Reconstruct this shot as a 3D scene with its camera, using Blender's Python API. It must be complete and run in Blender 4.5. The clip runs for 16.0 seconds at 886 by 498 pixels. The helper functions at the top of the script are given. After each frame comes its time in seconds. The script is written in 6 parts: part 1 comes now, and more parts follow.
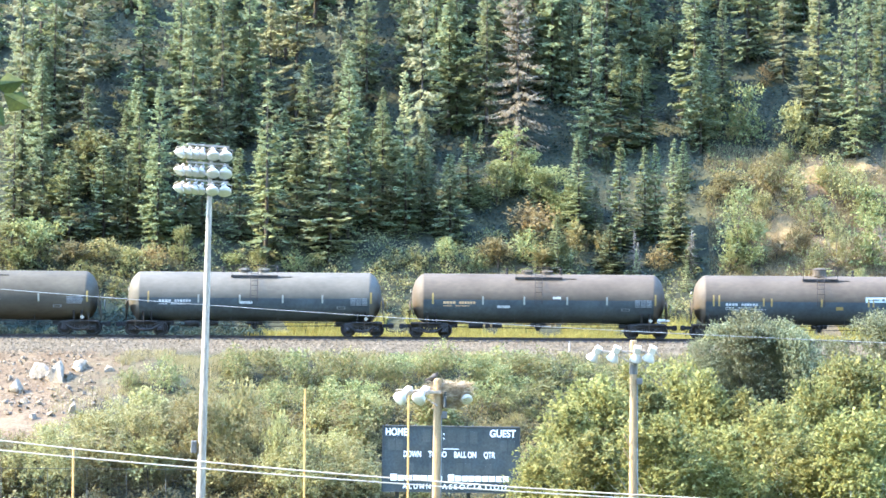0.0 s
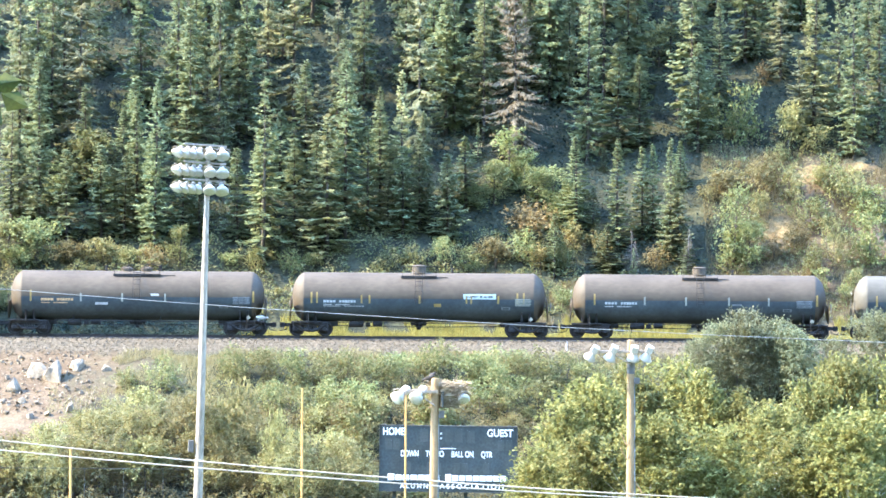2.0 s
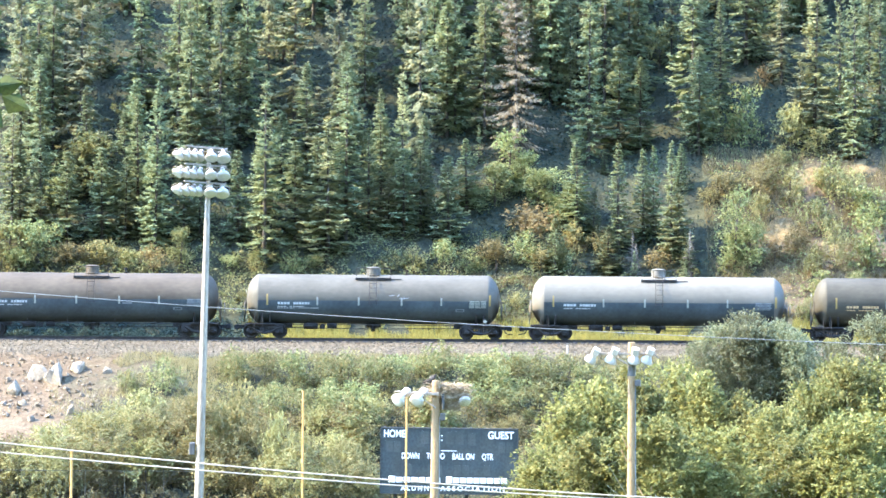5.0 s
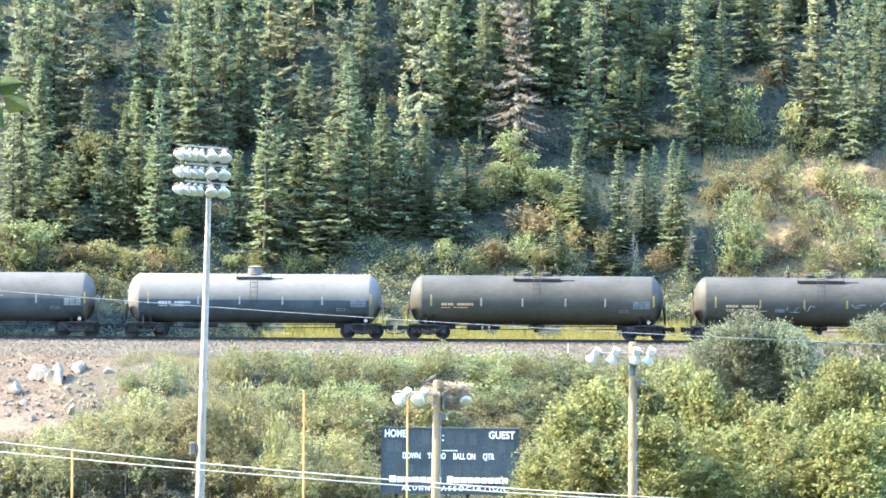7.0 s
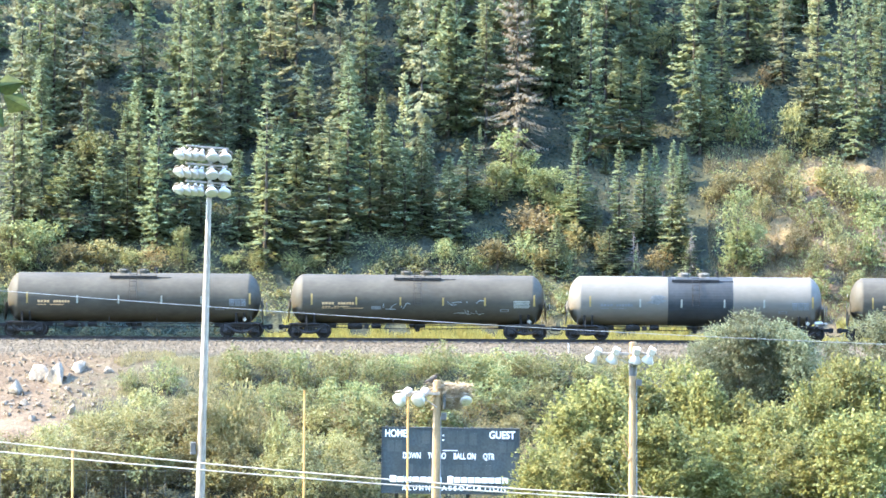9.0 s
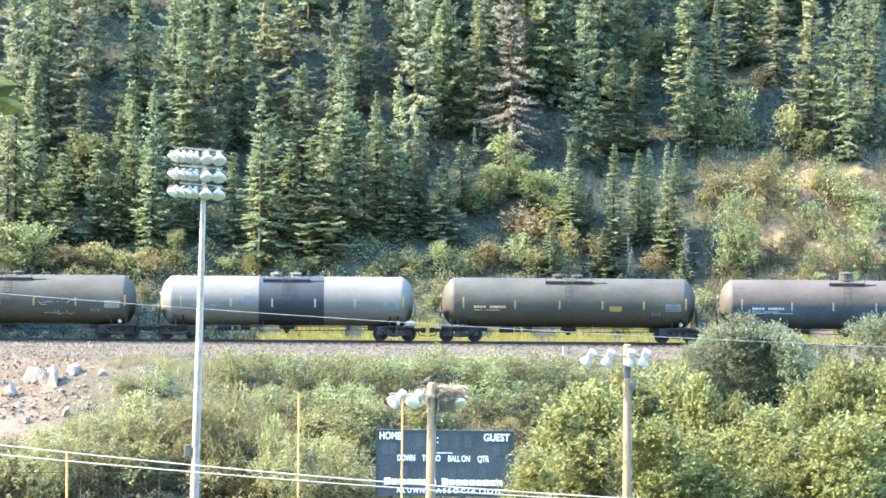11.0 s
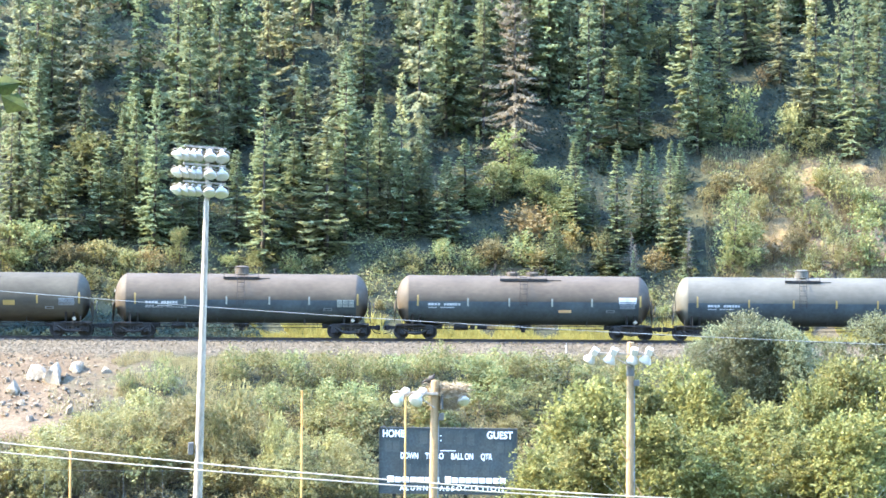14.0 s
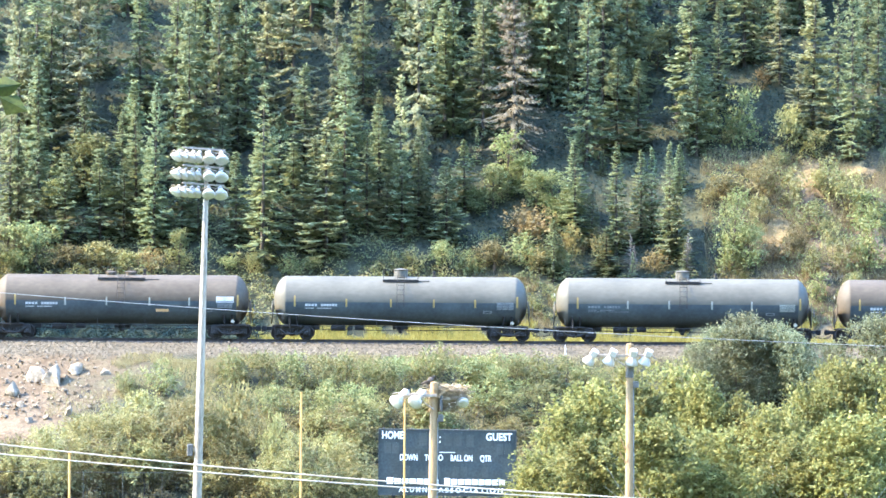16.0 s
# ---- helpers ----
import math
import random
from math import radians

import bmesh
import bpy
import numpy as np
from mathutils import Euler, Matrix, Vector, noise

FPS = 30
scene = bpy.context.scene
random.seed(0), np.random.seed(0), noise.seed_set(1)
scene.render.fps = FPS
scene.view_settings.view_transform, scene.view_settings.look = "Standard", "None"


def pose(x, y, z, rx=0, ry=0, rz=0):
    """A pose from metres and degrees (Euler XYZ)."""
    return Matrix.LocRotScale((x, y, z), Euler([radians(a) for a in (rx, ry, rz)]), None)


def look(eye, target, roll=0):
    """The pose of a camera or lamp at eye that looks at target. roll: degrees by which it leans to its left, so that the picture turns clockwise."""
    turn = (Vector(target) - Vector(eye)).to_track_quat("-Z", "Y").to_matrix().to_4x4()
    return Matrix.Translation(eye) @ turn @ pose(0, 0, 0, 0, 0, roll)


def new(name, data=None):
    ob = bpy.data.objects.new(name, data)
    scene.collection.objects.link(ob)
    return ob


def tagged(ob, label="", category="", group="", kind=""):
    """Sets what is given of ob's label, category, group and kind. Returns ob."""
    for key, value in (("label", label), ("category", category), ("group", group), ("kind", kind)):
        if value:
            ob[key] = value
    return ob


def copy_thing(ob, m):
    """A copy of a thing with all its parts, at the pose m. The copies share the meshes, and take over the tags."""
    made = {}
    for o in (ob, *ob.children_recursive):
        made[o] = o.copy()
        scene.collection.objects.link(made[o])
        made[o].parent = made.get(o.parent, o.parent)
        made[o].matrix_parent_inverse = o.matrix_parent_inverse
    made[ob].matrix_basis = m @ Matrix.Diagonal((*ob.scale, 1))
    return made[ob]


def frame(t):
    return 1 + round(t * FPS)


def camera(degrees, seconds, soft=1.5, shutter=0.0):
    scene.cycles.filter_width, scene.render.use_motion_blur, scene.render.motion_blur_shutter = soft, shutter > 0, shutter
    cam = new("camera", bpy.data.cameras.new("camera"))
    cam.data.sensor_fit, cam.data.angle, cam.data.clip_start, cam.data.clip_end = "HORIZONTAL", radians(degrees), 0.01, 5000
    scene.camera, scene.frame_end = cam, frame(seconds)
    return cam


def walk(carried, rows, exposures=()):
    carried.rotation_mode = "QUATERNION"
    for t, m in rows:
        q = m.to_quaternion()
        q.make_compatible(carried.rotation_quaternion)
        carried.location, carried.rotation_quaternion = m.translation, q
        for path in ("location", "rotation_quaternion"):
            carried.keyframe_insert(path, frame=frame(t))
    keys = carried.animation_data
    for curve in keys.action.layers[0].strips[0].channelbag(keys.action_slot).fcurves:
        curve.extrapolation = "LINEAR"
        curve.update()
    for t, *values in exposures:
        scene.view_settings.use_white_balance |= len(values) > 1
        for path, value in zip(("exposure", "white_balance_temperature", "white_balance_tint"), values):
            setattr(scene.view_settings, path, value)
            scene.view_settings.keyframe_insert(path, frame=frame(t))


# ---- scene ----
EYE = (0.0, 0.0, 5.75)
cam = camera(10.0, 16.0, soft=1.6)
# seconds, and how far the aim drifts sideways and up, in metres at the track
SWAY = [
    (0, -0.000, 0.000),
    (0.5, 0.124, 0.059),
    (1, 0.232, 0.054),
    (1.5, 0.119, -0.114),
    (2, 0.169, -0.027),
    (2.5, 0.041, 0.050),
    (3, 0.078, 0.104),
    (3.5, -0.004, 0.160),
    (4, 0.105, 0.091),
    (6.5, 0.119, 0.159),
    (7, 0.055, 0.104),
    (7.5, 0.000, -0.064),
    (8, 0.119, -0.037),
    (8.5, 0.142, 0.087),
    (9, 0.036, 0.096),
    (11.5, 0.429, 0.273),
    (12, 0.356, 0.277),
    (12.5, 0.310, 0.059),
    (13, 0.305, 0.118),
    (13.5, 0.169, 0.160),
    (14, 0.187, 0.109),
    (14.5, 0.046, 0.050),
    (15, 0.128, 0.059),
    (15.5, 0.169, 0.182),
    (16, 0.232, 0.214),
]
walk(cam, [(t, look(EYE, (dx, 320.0, 5.75 + dz), 0.42)) for t, dx, dz in SWAY],
     exposures=[(0.0, 3.85, 5430, 12.5), (16.0, 3.85, 5430, 12.5)])

# ---- daylight ----
SUN_ELEV, SUN_FROM = radians(41), radians(184)      # the sun stands to the west of the view, high, a little towards the eye
TO_SUN = Vector((math.cos(SUN_ELEV) * math.cos(SUN_FROM), math.cos(SUN_ELEV) * math.sin(SUN_FROM), math.sin(SUN_ELEV)))
world = bpy.data.worlds.new("sky")
scene.world = world
world.use_nodes = True
nt = world.node_tree
sky = nt.nodes.new("ShaderNodeTexSky")
sky.sky_type = "NISHITA"
sky.sun_disc = False
sky.sun_elevation = SUN_ELEV
sky.sun_rotation = math.atan2(TO_SUN.x, TO_SUN.y)
sky.air_density, sky.dust_density, sky.ozone_density = 1.5, 0.8, 3.0
back = nt.nodes["Background"]
back.inputs["Strength"].default_value = 0.15
nt.links.new(sky.outputs[0], back.inputs["Color"])
lamp = bpy.data.lights.new("sun", "SUN")
lamp.energy, lamp.angle, lamp.color = 2.2, radians(0.5), (1.0, 0.78, 0.42)
sun = new("sun", lamp)
sun.matrix_world = look(TO_SUN * 400, (0, 0, 0))


# ---- materials ----
def surface(name, c1, c2, scale=1.0, rough=0.8, fine=12.0, bump=0.3, metal=0.0, depth=0.02, contrast=0.25, stretch=(1, 1, 1), spec=0.35):
    """Two scales of variation: broad stains between c1 and c2, and a fine grain with relief."""
    m = bpy.data.materials.new(name)
    m.use_nodes = True
    n, ln = m.node_tree.nodes, m.node_tree.links
    b = n["Principled BSDF"]
    b.inputs["Roughness"].default_value, b.inputs["Metallic"].default_value = rough, metal
    b.inputs["Specular IOR Level"].default_value = spec
    co = n.new("ShaderNodeTexCoord")
    mp = n.new("ShaderNodeMapping")
    mp.inputs["Scale"].default_value = stretch
    ln.new(co.outputs["Object"], mp.inputs[0])
    big, small = n.new("ShaderNodeTexNoise"), n.new("ShaderNodeTexNoise")
    for t, s, d in ((big, scale, 5), (small, fine, 3)):
        t.inputs["Scale"].default_value, t.inputs["Detail"].default_value = s, d
        ln.new(mp.outputs[0], t.inputs["Vector"])
    ramp = n.new("ShaderNodeValToRGB")
    ramp.color_ramp.elements[0].position, ramp.color_ramp.elements[1].position = 0.35, 0.65
    ramp.color_ramp.elements[0].color, ramp.color_ramp.elements[1].color = (*c1, 1), (*c2, 1)
    ln.new(big.outputs["Fac"], ramp.inputs[0])
    mul = n.new("ShaderNodeMapRange")
    mul.inputs[3].default_value, mul.inputs[4].default_value = 1 - contrast, 1 + contrast
    mul.inputs[1].default_value, mul.inputs[2].default_value = 0.3, 0.7
    ln.new(small.outputs["Fac"], mul.inputs[0])
    mx = n.new("ShaderNodeMix")
    mx.data_type, mx.blend_type = "RGBA", "MULTIPLY"
    mx.inputs[0].default_value = 1.0
    ln.new(ramp.outputs[0], mx.inputs["A"])
    ln.new(mul.outputs[0], mx.inputs["B"])
    ln.new(mx.outputs["Result"], b.inputs["Base Color"])
    if bump:
        bp = n.new("ShaderNodeBump")
        bp.inputs["Strength"].default_value, bp.inputs["Distance"].default_value = bump, depth
        ln.new(small.outputs["Fac"], bp.inputs["Height"])
        ln.new(bp.outputs[0], b.inputs["Normal"])
    return m


def foliage(name, c1, c2, c3, through_share=0.3, spread=0.0, vary=0.26):
    """Leaves: the colour differs from leaf to leaf and from plant to plant, and light passes through."""
    m = bpy.data.materials.new(name)
    m.use_nodes = True
    n, ln = m.node_tree.nodes, m.node_tree.links
    b = n["Principled BSDF"]
    b.inputs["Roughness"].default_value = 0.62
    b.inputs["Specular IOR Level"].default_value = 0.1
    geo, info = n.new("ShaderNodeNewGeometry"), n.new("ShaderNodeObjectInfo")
    ramp = n.new("ShaderNodeValToRGB")
    e = ramp.color_ramp.elements
    e[0].color, e[1].color = (*c1, 1), (*c3, 1)
    mid = e.new(0.55)
    mid.color = (*c2, 1)
    tex = n.new("ShaderNodeTexNoise")
    tex.inputs["Scale"].default_value, tex.inputs["Detail"].default_value = 1.3, 2
    ln.new(geo.outputs["Position"], tex.inputs["Vector"])
    add = n.new("ShaderNodeMath")
    add.operation = "MULTIPLY_ADD"
    add.inputs[1].default_value = 0.55
    ln.new(geo.outputs["Random Per Island"], add.inputs[0])
    sub = n.new("ShaderNodeMath")
    sub.operation = "MULTIPLY_ADD"
    sub.inputs[1].default_value, sub.inputs[2].default_value = 0.9, -0.22
    ln.new(tex.outputs["Fac"], sub.inputs[0])
    ln.new(sub.outputs[0], add.inputs[2])
    ln.new(add.outputs[0], ramp.inputs[0])
    hue = n.new("ShaderNodeHueSaturation")
    mr = n.new("ShaderNodeMapRange")
    mr.inputs[3].default_value, mr.inputs[4].default_value = 0.985 - vary, 0.985 + vary
    ln.new(info.outputs["Random"], mr.inputs[0])
    ln.new(mr.outputs[0], hue.inputs["Value"])
    mh = n.new("ShaderNodeMapRange")
    mh.inputs[3].default_value, mh.inputs[4].default_value = 0.495 - 0.08 * vary - spread, 0.495 + 0.08 * vary
    ln.new(info.outputs["Random"], mh.inputs[0])
    ln.new(mh.outputs[0], hue.inputs["Hue"])
    ln.new(ramp.outputs[0], hue.inputs["Color"])
    ln.new(hue.outputs[0], b.inputs["Base Color"])
    tr = n.new("ShaderNodeBsdfTranslucent")
    ln.new(hue.outputs[0], tr.inputs["Color"])
    ms = n.new("ShaderNodeMixShader")
    ms.inputs[0].default_value = through_share
    ln.new(b.outputs[0], ms.inputs[1])
    ln.new(tr.outputs[0], ms.inputs[2])
    ln.new(ms.outputs[0], n["Material Output"].inputs["Surface"])
    return m


def smoothstep(a, b, x):
    t = min(1.0, max(0.0, (x - a) / (b - a)))
    return t * t * (3 - 2 * t)


NEEDLES = foliage("spruce_needles", (0.09, 0.12, 0.068), (0.175, 0.205, 0.108), (0.27, 0.285, 0.145), 0.42, vary=0.15)
NEEDLES_BLUE = foliage("young_spruce_needles", (0.105, 0.14, 0.075), (0.2, 0.235, 0.118), (0.31, 0.32, 0.155), 0.42, vary=0.15)
NEEDLES_DRY = foliage("dying_needles", (0.085, 0.0706, 0.0467), (0.145, 0.121, 0.0808), (0.208, 0.178, 0.123), 0.25)
NEEDLES_PINE = foliage("old_spruce_needles", (0.11, 0.12, 0.075), (0.19, 0.195, 0.11), (0.28, 0.27, 0.145), 0.42, vary=0.15)
NEEDLES_LIME = foliage("sunlit_spruce_needles", (0.13, 0.155, 0.0885), (0.26, 0.27, 0.136), (0.4, 0.38, 0.189), 0.42, vary=0.15)
LEAVES_SHRUB = foliage("shrub_leaves", (0.0594, 0.0805, 0.0412), (0.191, 0.21, 0.0882), (0.36, 0.315, 0.142), 0.38)
LEAVES_BANK = foliage("bank_shrub_leaves", (0.0503, 0.0559, 0.0266), (0.148, 0.141, 0.059), (0.278, 0.228, 0.0988), 0.38)
LEAVES_BUSH = foliage("dusty_bush_leaves", (0.0676, 0.0817, 0.049), (0.143, 0.153, 0.0845), (0.27, 0.258, 0.143), 0.38)
# leaf colour taken down to dark blue-green to imitate shade and haze
LEAVES_SHADE = foliage("shade_toned_undergrowth", (0.0176, 0.0304, 0.0272), (0.032, 0.0496, 0.04), (0.056, 0.0736, 0.0528), 0.3)
LEAVES_ASPEN = foliage("aspen_leaves", (0.0986, 0.134, 0.0538), (0.205, 0.23, 0.0977), (0.335, 0.327, 0.147), 0.4)
LEAVES_WILLOW = foliage("willow_leaves", (0.109, 0.112, 0.0491), (0.206, 0.192, 0.0832), (0.314, 0.275, 0.129), 0.42)
LEAVES_POPLAR = foliage("poplar_leaves", (0.0487, 0.055, 0.0177), (0.192, 0.193, 0.0629), (0.349, 0.322, 0.124), 0.46, vary=0.09)
LEAVES_BRIGHT = foliage("birch_leaves", (0.0792, 0.0968, 0.0396), (0.158, 0.167, 0.066), (0.273, 0.246, 0.105), 0.38)
LEAVES_GOLD = foliage("autumn_leaves", (0.128, 0.106, 0.05), (0.221, 0.174, 0.075), (0.306, 0.246, 0.12), 0.35)
GRASS = foliage("dry_grass", (0.138, 0.124, 0.063), (0.219, 0.19, 0.0945), (0.308, 0.265, 0.164), 0.3)
GRASS_TRACK = foliage("trackside_grass_blades", (0.12, 0.12, 0.034), (0.225, 0.205, 0.058), (0.315, 0.27, 0.085), 0.38)
GRASS_GREEN = foliage("meadow_grass", (0.085, 0.0914, 0.0405), (0.162, 0.15, 0.0675), (0.238, 0.209, 0.115), 0.35)
LEAF_NEAR = surface("broad_garden_leaf", (0.0175, 0.03, 0.006), (0.05, 0.06, 0.01), 25.0, 0.7, 120, 0.1, spec=0.15)
BARK = surface("bark", (0.042, 0.0348, 0.0282), (0.09, 0.0768, 0.063), 2.0, 0.95, 25, 0.8, stretch=(1, 1, 0.25))
BARK_PALE = surface("poplar_bark", (0.25, 0.23, 0.18), (0.42, 0.39, 0.32), 2.0, 0.9, 20, 0.5, stretch=(1, 1, 0.3))
TWIG_DEAD = surface("dead_twigs", (0.1, 0.085, 0.07), (0.17, 0.15, 0.13), 3.0, 0.95, 30, 0.4)
ROCK = surface("limestone", (0.15, 0.121, 0.0835), (0.245, 0.204, 0.146), 1.6, 0.9, 9, 0.9, depth=0.06)
ROCK_DULL = surface("soiled_stone", (0.125, 0.0976, 0.066), (0.2, 0.162, 0.114), 1.6, 0.9, 9, 0.9, depth=0.06)
CLAY = surface("tan_slope_clay", (0.107, 0.0771, 0.038), (0.176, 0.132, 0.066), 1.3, 0.95, 7, 0.9, depth=0.06, contrast=0.3, spec=0.15)
GRAVEL = surface("ballast_stone", (0.0782, 0.0654, 0.0467), (0.105, 0.0892, 0.0654), 2.5, 0.9, 30, 0.35, contrast=0.15)
STEEL_RAIL = surface("rail_steel", (0.026, 0.022, 0.019), (0.045, 0.036, 0.03), 2.0, 0.8, 30, 0.3, spec=0.2)
TIE_WOOD = surface("tie_timber", (0.06, 0.05, 0.042), (0.12, 0.1, 0.085), 2.0, 0.9, 20, 0.6)
GALV = surface("galvanised_steel", (0.235, 0.2, 0.163), (0.31, 0.268, 0.222), 0.8, 0.5, 14, 0.1, metal=0.5, stretch=(1, 1, 0.2))
LAMP_SHELL = surface("white_lamp_housing", (0.373, 0.335, 0.284), (0.436, 0.392, 0.336), 3.0, 0.4, 20, 0.05, contrast=0.08)
LAMP_GLASS = surface("lamp_glass", (0.374, 0.367, 0.347), (0.449, 0.439, 0.415), 3.0, 0.12, 20, 0.0, contrast=0.06, spec=0.6)
POLE_WOOD = surface("weathered_pole_timber", (0.219, 0.14, 0.0657), (0.313, 0.21, 0.109), 1.2, 0.9, 18, 0.6, stretch=(6, 6, 0.3))
GOAL_PAINT = surface("yellow_post_paint", (0.373, 0.212, 0.0644), (0.44, 0.26, 0.0903), 1.2, 0.5, 15, 0.05, contrast=0.1)
NEST_STICK = surface("nest_sticks", (0.168, 0.126, 0.077), (0.308, 0.245, 0.161), 6.0, 0.95, 40, 0.3)
FEATHER_DARK = surface("dark_plumage", (0.03, 0.025, 0.02), (0.07, 0.055, 0.045), 12, 0.8, 60, 0.3)
FEATHER_PALE = surface("white_plumage", (0.6, 0.58, 0.54), (0.75, 0.73, 0.7), 12, 0.8, 60, 0.2)
BOARD_BLACK = surface("scoreboard_sheet", (0.028, 0.034, 0.034), (0.045, 0.052, 0.052), 0.5, 0.5, 8, 0.05)
BOARD_DIGIT = surface("digit_window", (0.042, 0.048, 0.047), (0.06, 0.066, 0.064), 1.0, 0.35, 12, 0.05)
WHITE_PAINT = surface("white_sign_paint", (0.666, 0.666, 0.657), (0.738, 0.738, 0.729), 1.0, 0.5, 12, 0.03, contrast=0.06)
CABLE = surface("cable_sheath", (0.313, 0.274, 0.219), (0.391, 0.352, 0.289), 1.0, 0.45, 12, 0.05, contrast=0.1)
CABLE_DULL = surface("thin_cable_sheath", (0.16, 0.165, 0.165), (0.24, 0.245, 0.245), 1.0, 0.6, 12, 0.05, contrast=0.1)
FENCE_WIRE = surface("fence_steel", (0.04, 0.043, 0.042), (0.07, 0.073, 0.072), 2, 0.8, 20, 0.05, spec=0.2)
BOX_GREY = surface("grey_cabinet_paint", (0.072, 0.0672, 0.0624), (0.0972, 0.0907, 0.0842), 2, 0.5, 20, 0.05, contrast=0.1)

RUN_BLACK = surface("running_gear_black", (0.016, 0.0155, 0.015), (0.03, 0.0285, 0.027), 1.5, 0.85, 14, 0.3, spec=0.2)
WHEEL_STEEL = surface("wheel_steel", (0.018, 0.0165, 0.015), (0.034, 0.03, 0.027), 2.0, 0.75, 20, 0.2, spec=0.2)
STRIPE_YELLOW = surface("reflective_yellow", (0.19, 0.13, 0.036), (0.235, 0.165, 0.053), 2.0, 0.35, 20, 0.0, contrast=0.1)
STRIPE_PALE = surface("reflective_white", (0.16, 0.16, 0.135), (0.22, 0.22, 0.178), 2.0, 0.4, 20, 0.0, contrast=0.1)
MARK_WHITE = surface("stencil_white", (0.27, 0.27, 0.255), (0.39, 0.39, 0.37), 3.0, 0.6, 20, 0.0, contrast=0.15)
MARK_RUST = surface("stencil_orange", (0.36, 0.22, 0.1), (0.5, 0.32, 0.15), 3.0, 0.6, 20, 0.0, contrast=0.15)
MARK_GREY = surface("data_panel_grey", (0.0896, 0.0945, 0.0945), (0.136, 0.142, 0.142), 3.0, 0.6, 20, 0.0, contrast=0.15)
CHALK = surface("chalk_scrawl", (0.15, 0.16, 0.155), (0.22, 0.23, 0.225), 3.0, 0.7, 20, 0.0, contrast=0.15)
MARK_CYAN = surface("owner_panel_white", (0.25, 0.31, 0.3), (0.32, 0.37, 0.36), 3.0, 0.6, 20, 0.0, contrast=0.1)
PIPE_GREY = surface("pipe_grey", (0.12, 0.12, 0.115), (0.2, 0.2, 0.19), 3.0, 0.5, 20, 0.05)
SHELLS = {
    "brown": surface("dusty_brown_tank_paint", (0.0541, 0.043, 0.0307), (0.075, 0.0603, 0.0435), 0.55, 0.62, 5, 0.05, contrast=0.12, stretch=(0.5, 1, 1), spec=0.18),
    "black": surface("faded_black_tank_paint", (0.0411, 0.0364, 0.0258), (0.0616, 0.0546, 0.0394), 0.55, 0.62, 5, 0.05, contrast=0.12, stretch=(0.5, 1, 1), spec=0.18),
    "grey": surface("grey_tank_paint", (0.0673, 0.0632, 0.0505), (0.0915, 0.0855, 0.0687), 0.55, 0.62, 5, 0.05, contrast=0.1, stretch=(0.5, 1, 1), spec=0.18),
    "tan": surface("dusty_grey_tank_paint", (0.0636, 0.0584, 0.0466), (0.0862, 0.0788, 0.0631), 0.55, 0.62, 5, 0.05, contrast=0.1, stretch=(0.5, 1, 1), spec=0.18),
    "white": surface("white_tank_paint", (0.105, 0.0955, 0.0764), (0.125, 0.113, 0.0923), 0.55, 0.62, 5, 0.04, contrast=0.07, stretch=(0.5, 1, 1), spec=0.18),
}
# dark paint that also carries the shade below the tank's widest line
FLANK_SHADE = surface("dark_flank_painted_shade", (0.0338, 0.0413, 0.0437), (0.054, 0.0644, 0.0668), 0.55, 0.6, 5, 0.03, contrast=0.15, spec=0.2)
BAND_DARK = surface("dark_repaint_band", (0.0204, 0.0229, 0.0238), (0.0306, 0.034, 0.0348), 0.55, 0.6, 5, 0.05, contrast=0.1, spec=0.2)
STAIN_GREY = surface("faint_grey_stain", (0.09, 0.095, 0.093), (0.13, 0.135, 0.13), 1.5, 0.5, 8, 0.0)
RUST_STREAK = surface("oil_spill_stain", (0.07, 0.065, 0.06), (0.13, 0.12, 0.11), 1.5, 0.5, 8, 0.0)


# ---- small builders ----
def part(name, bm, material, parent, label="", shade=False):
    """Links a bmesh, or a mesh that alike parts share, as one object under its thing or part."""
    me = bm
    if not isinstance(bm, bpy.types.Mesh):
        me = bpy.data.meshes.new(name)
        bm.to_mesh(me)
        bm.free()
        me.materials.append(material)
        if shade:
            me.shade_smooth()
    ob = new(name, me)
    ob.parent = parent
    return tagged(ob, label=label)


def thing(name, m, label, category, group="", kind=""):
    ob = new(name)
    ob.empty_display_size = 0.3
    ob.matrix_basis = m
    return tagged(ob, label, category, group, kind)


def box(bm, x0, x1, y0, y1, z0, z1, bevel=0.0):
    r = bmesh.ops.create_cube(bm, size=1.0, matrix=Matrix.Translation(((x0 + x1) / 2, (y0 + y1) / 2, (z0 + z1) / 2)) @ Matrix.Diagonal((x1 - x0, y1 - y0, z1 - z0, 1)))
    if bevel:
        es = list({e for v in r["verts"] for e in v.link_edges})
        bmesh.ops.bevel(bm, geom=es, offset=bevel, segments=1, affect="EDGES")


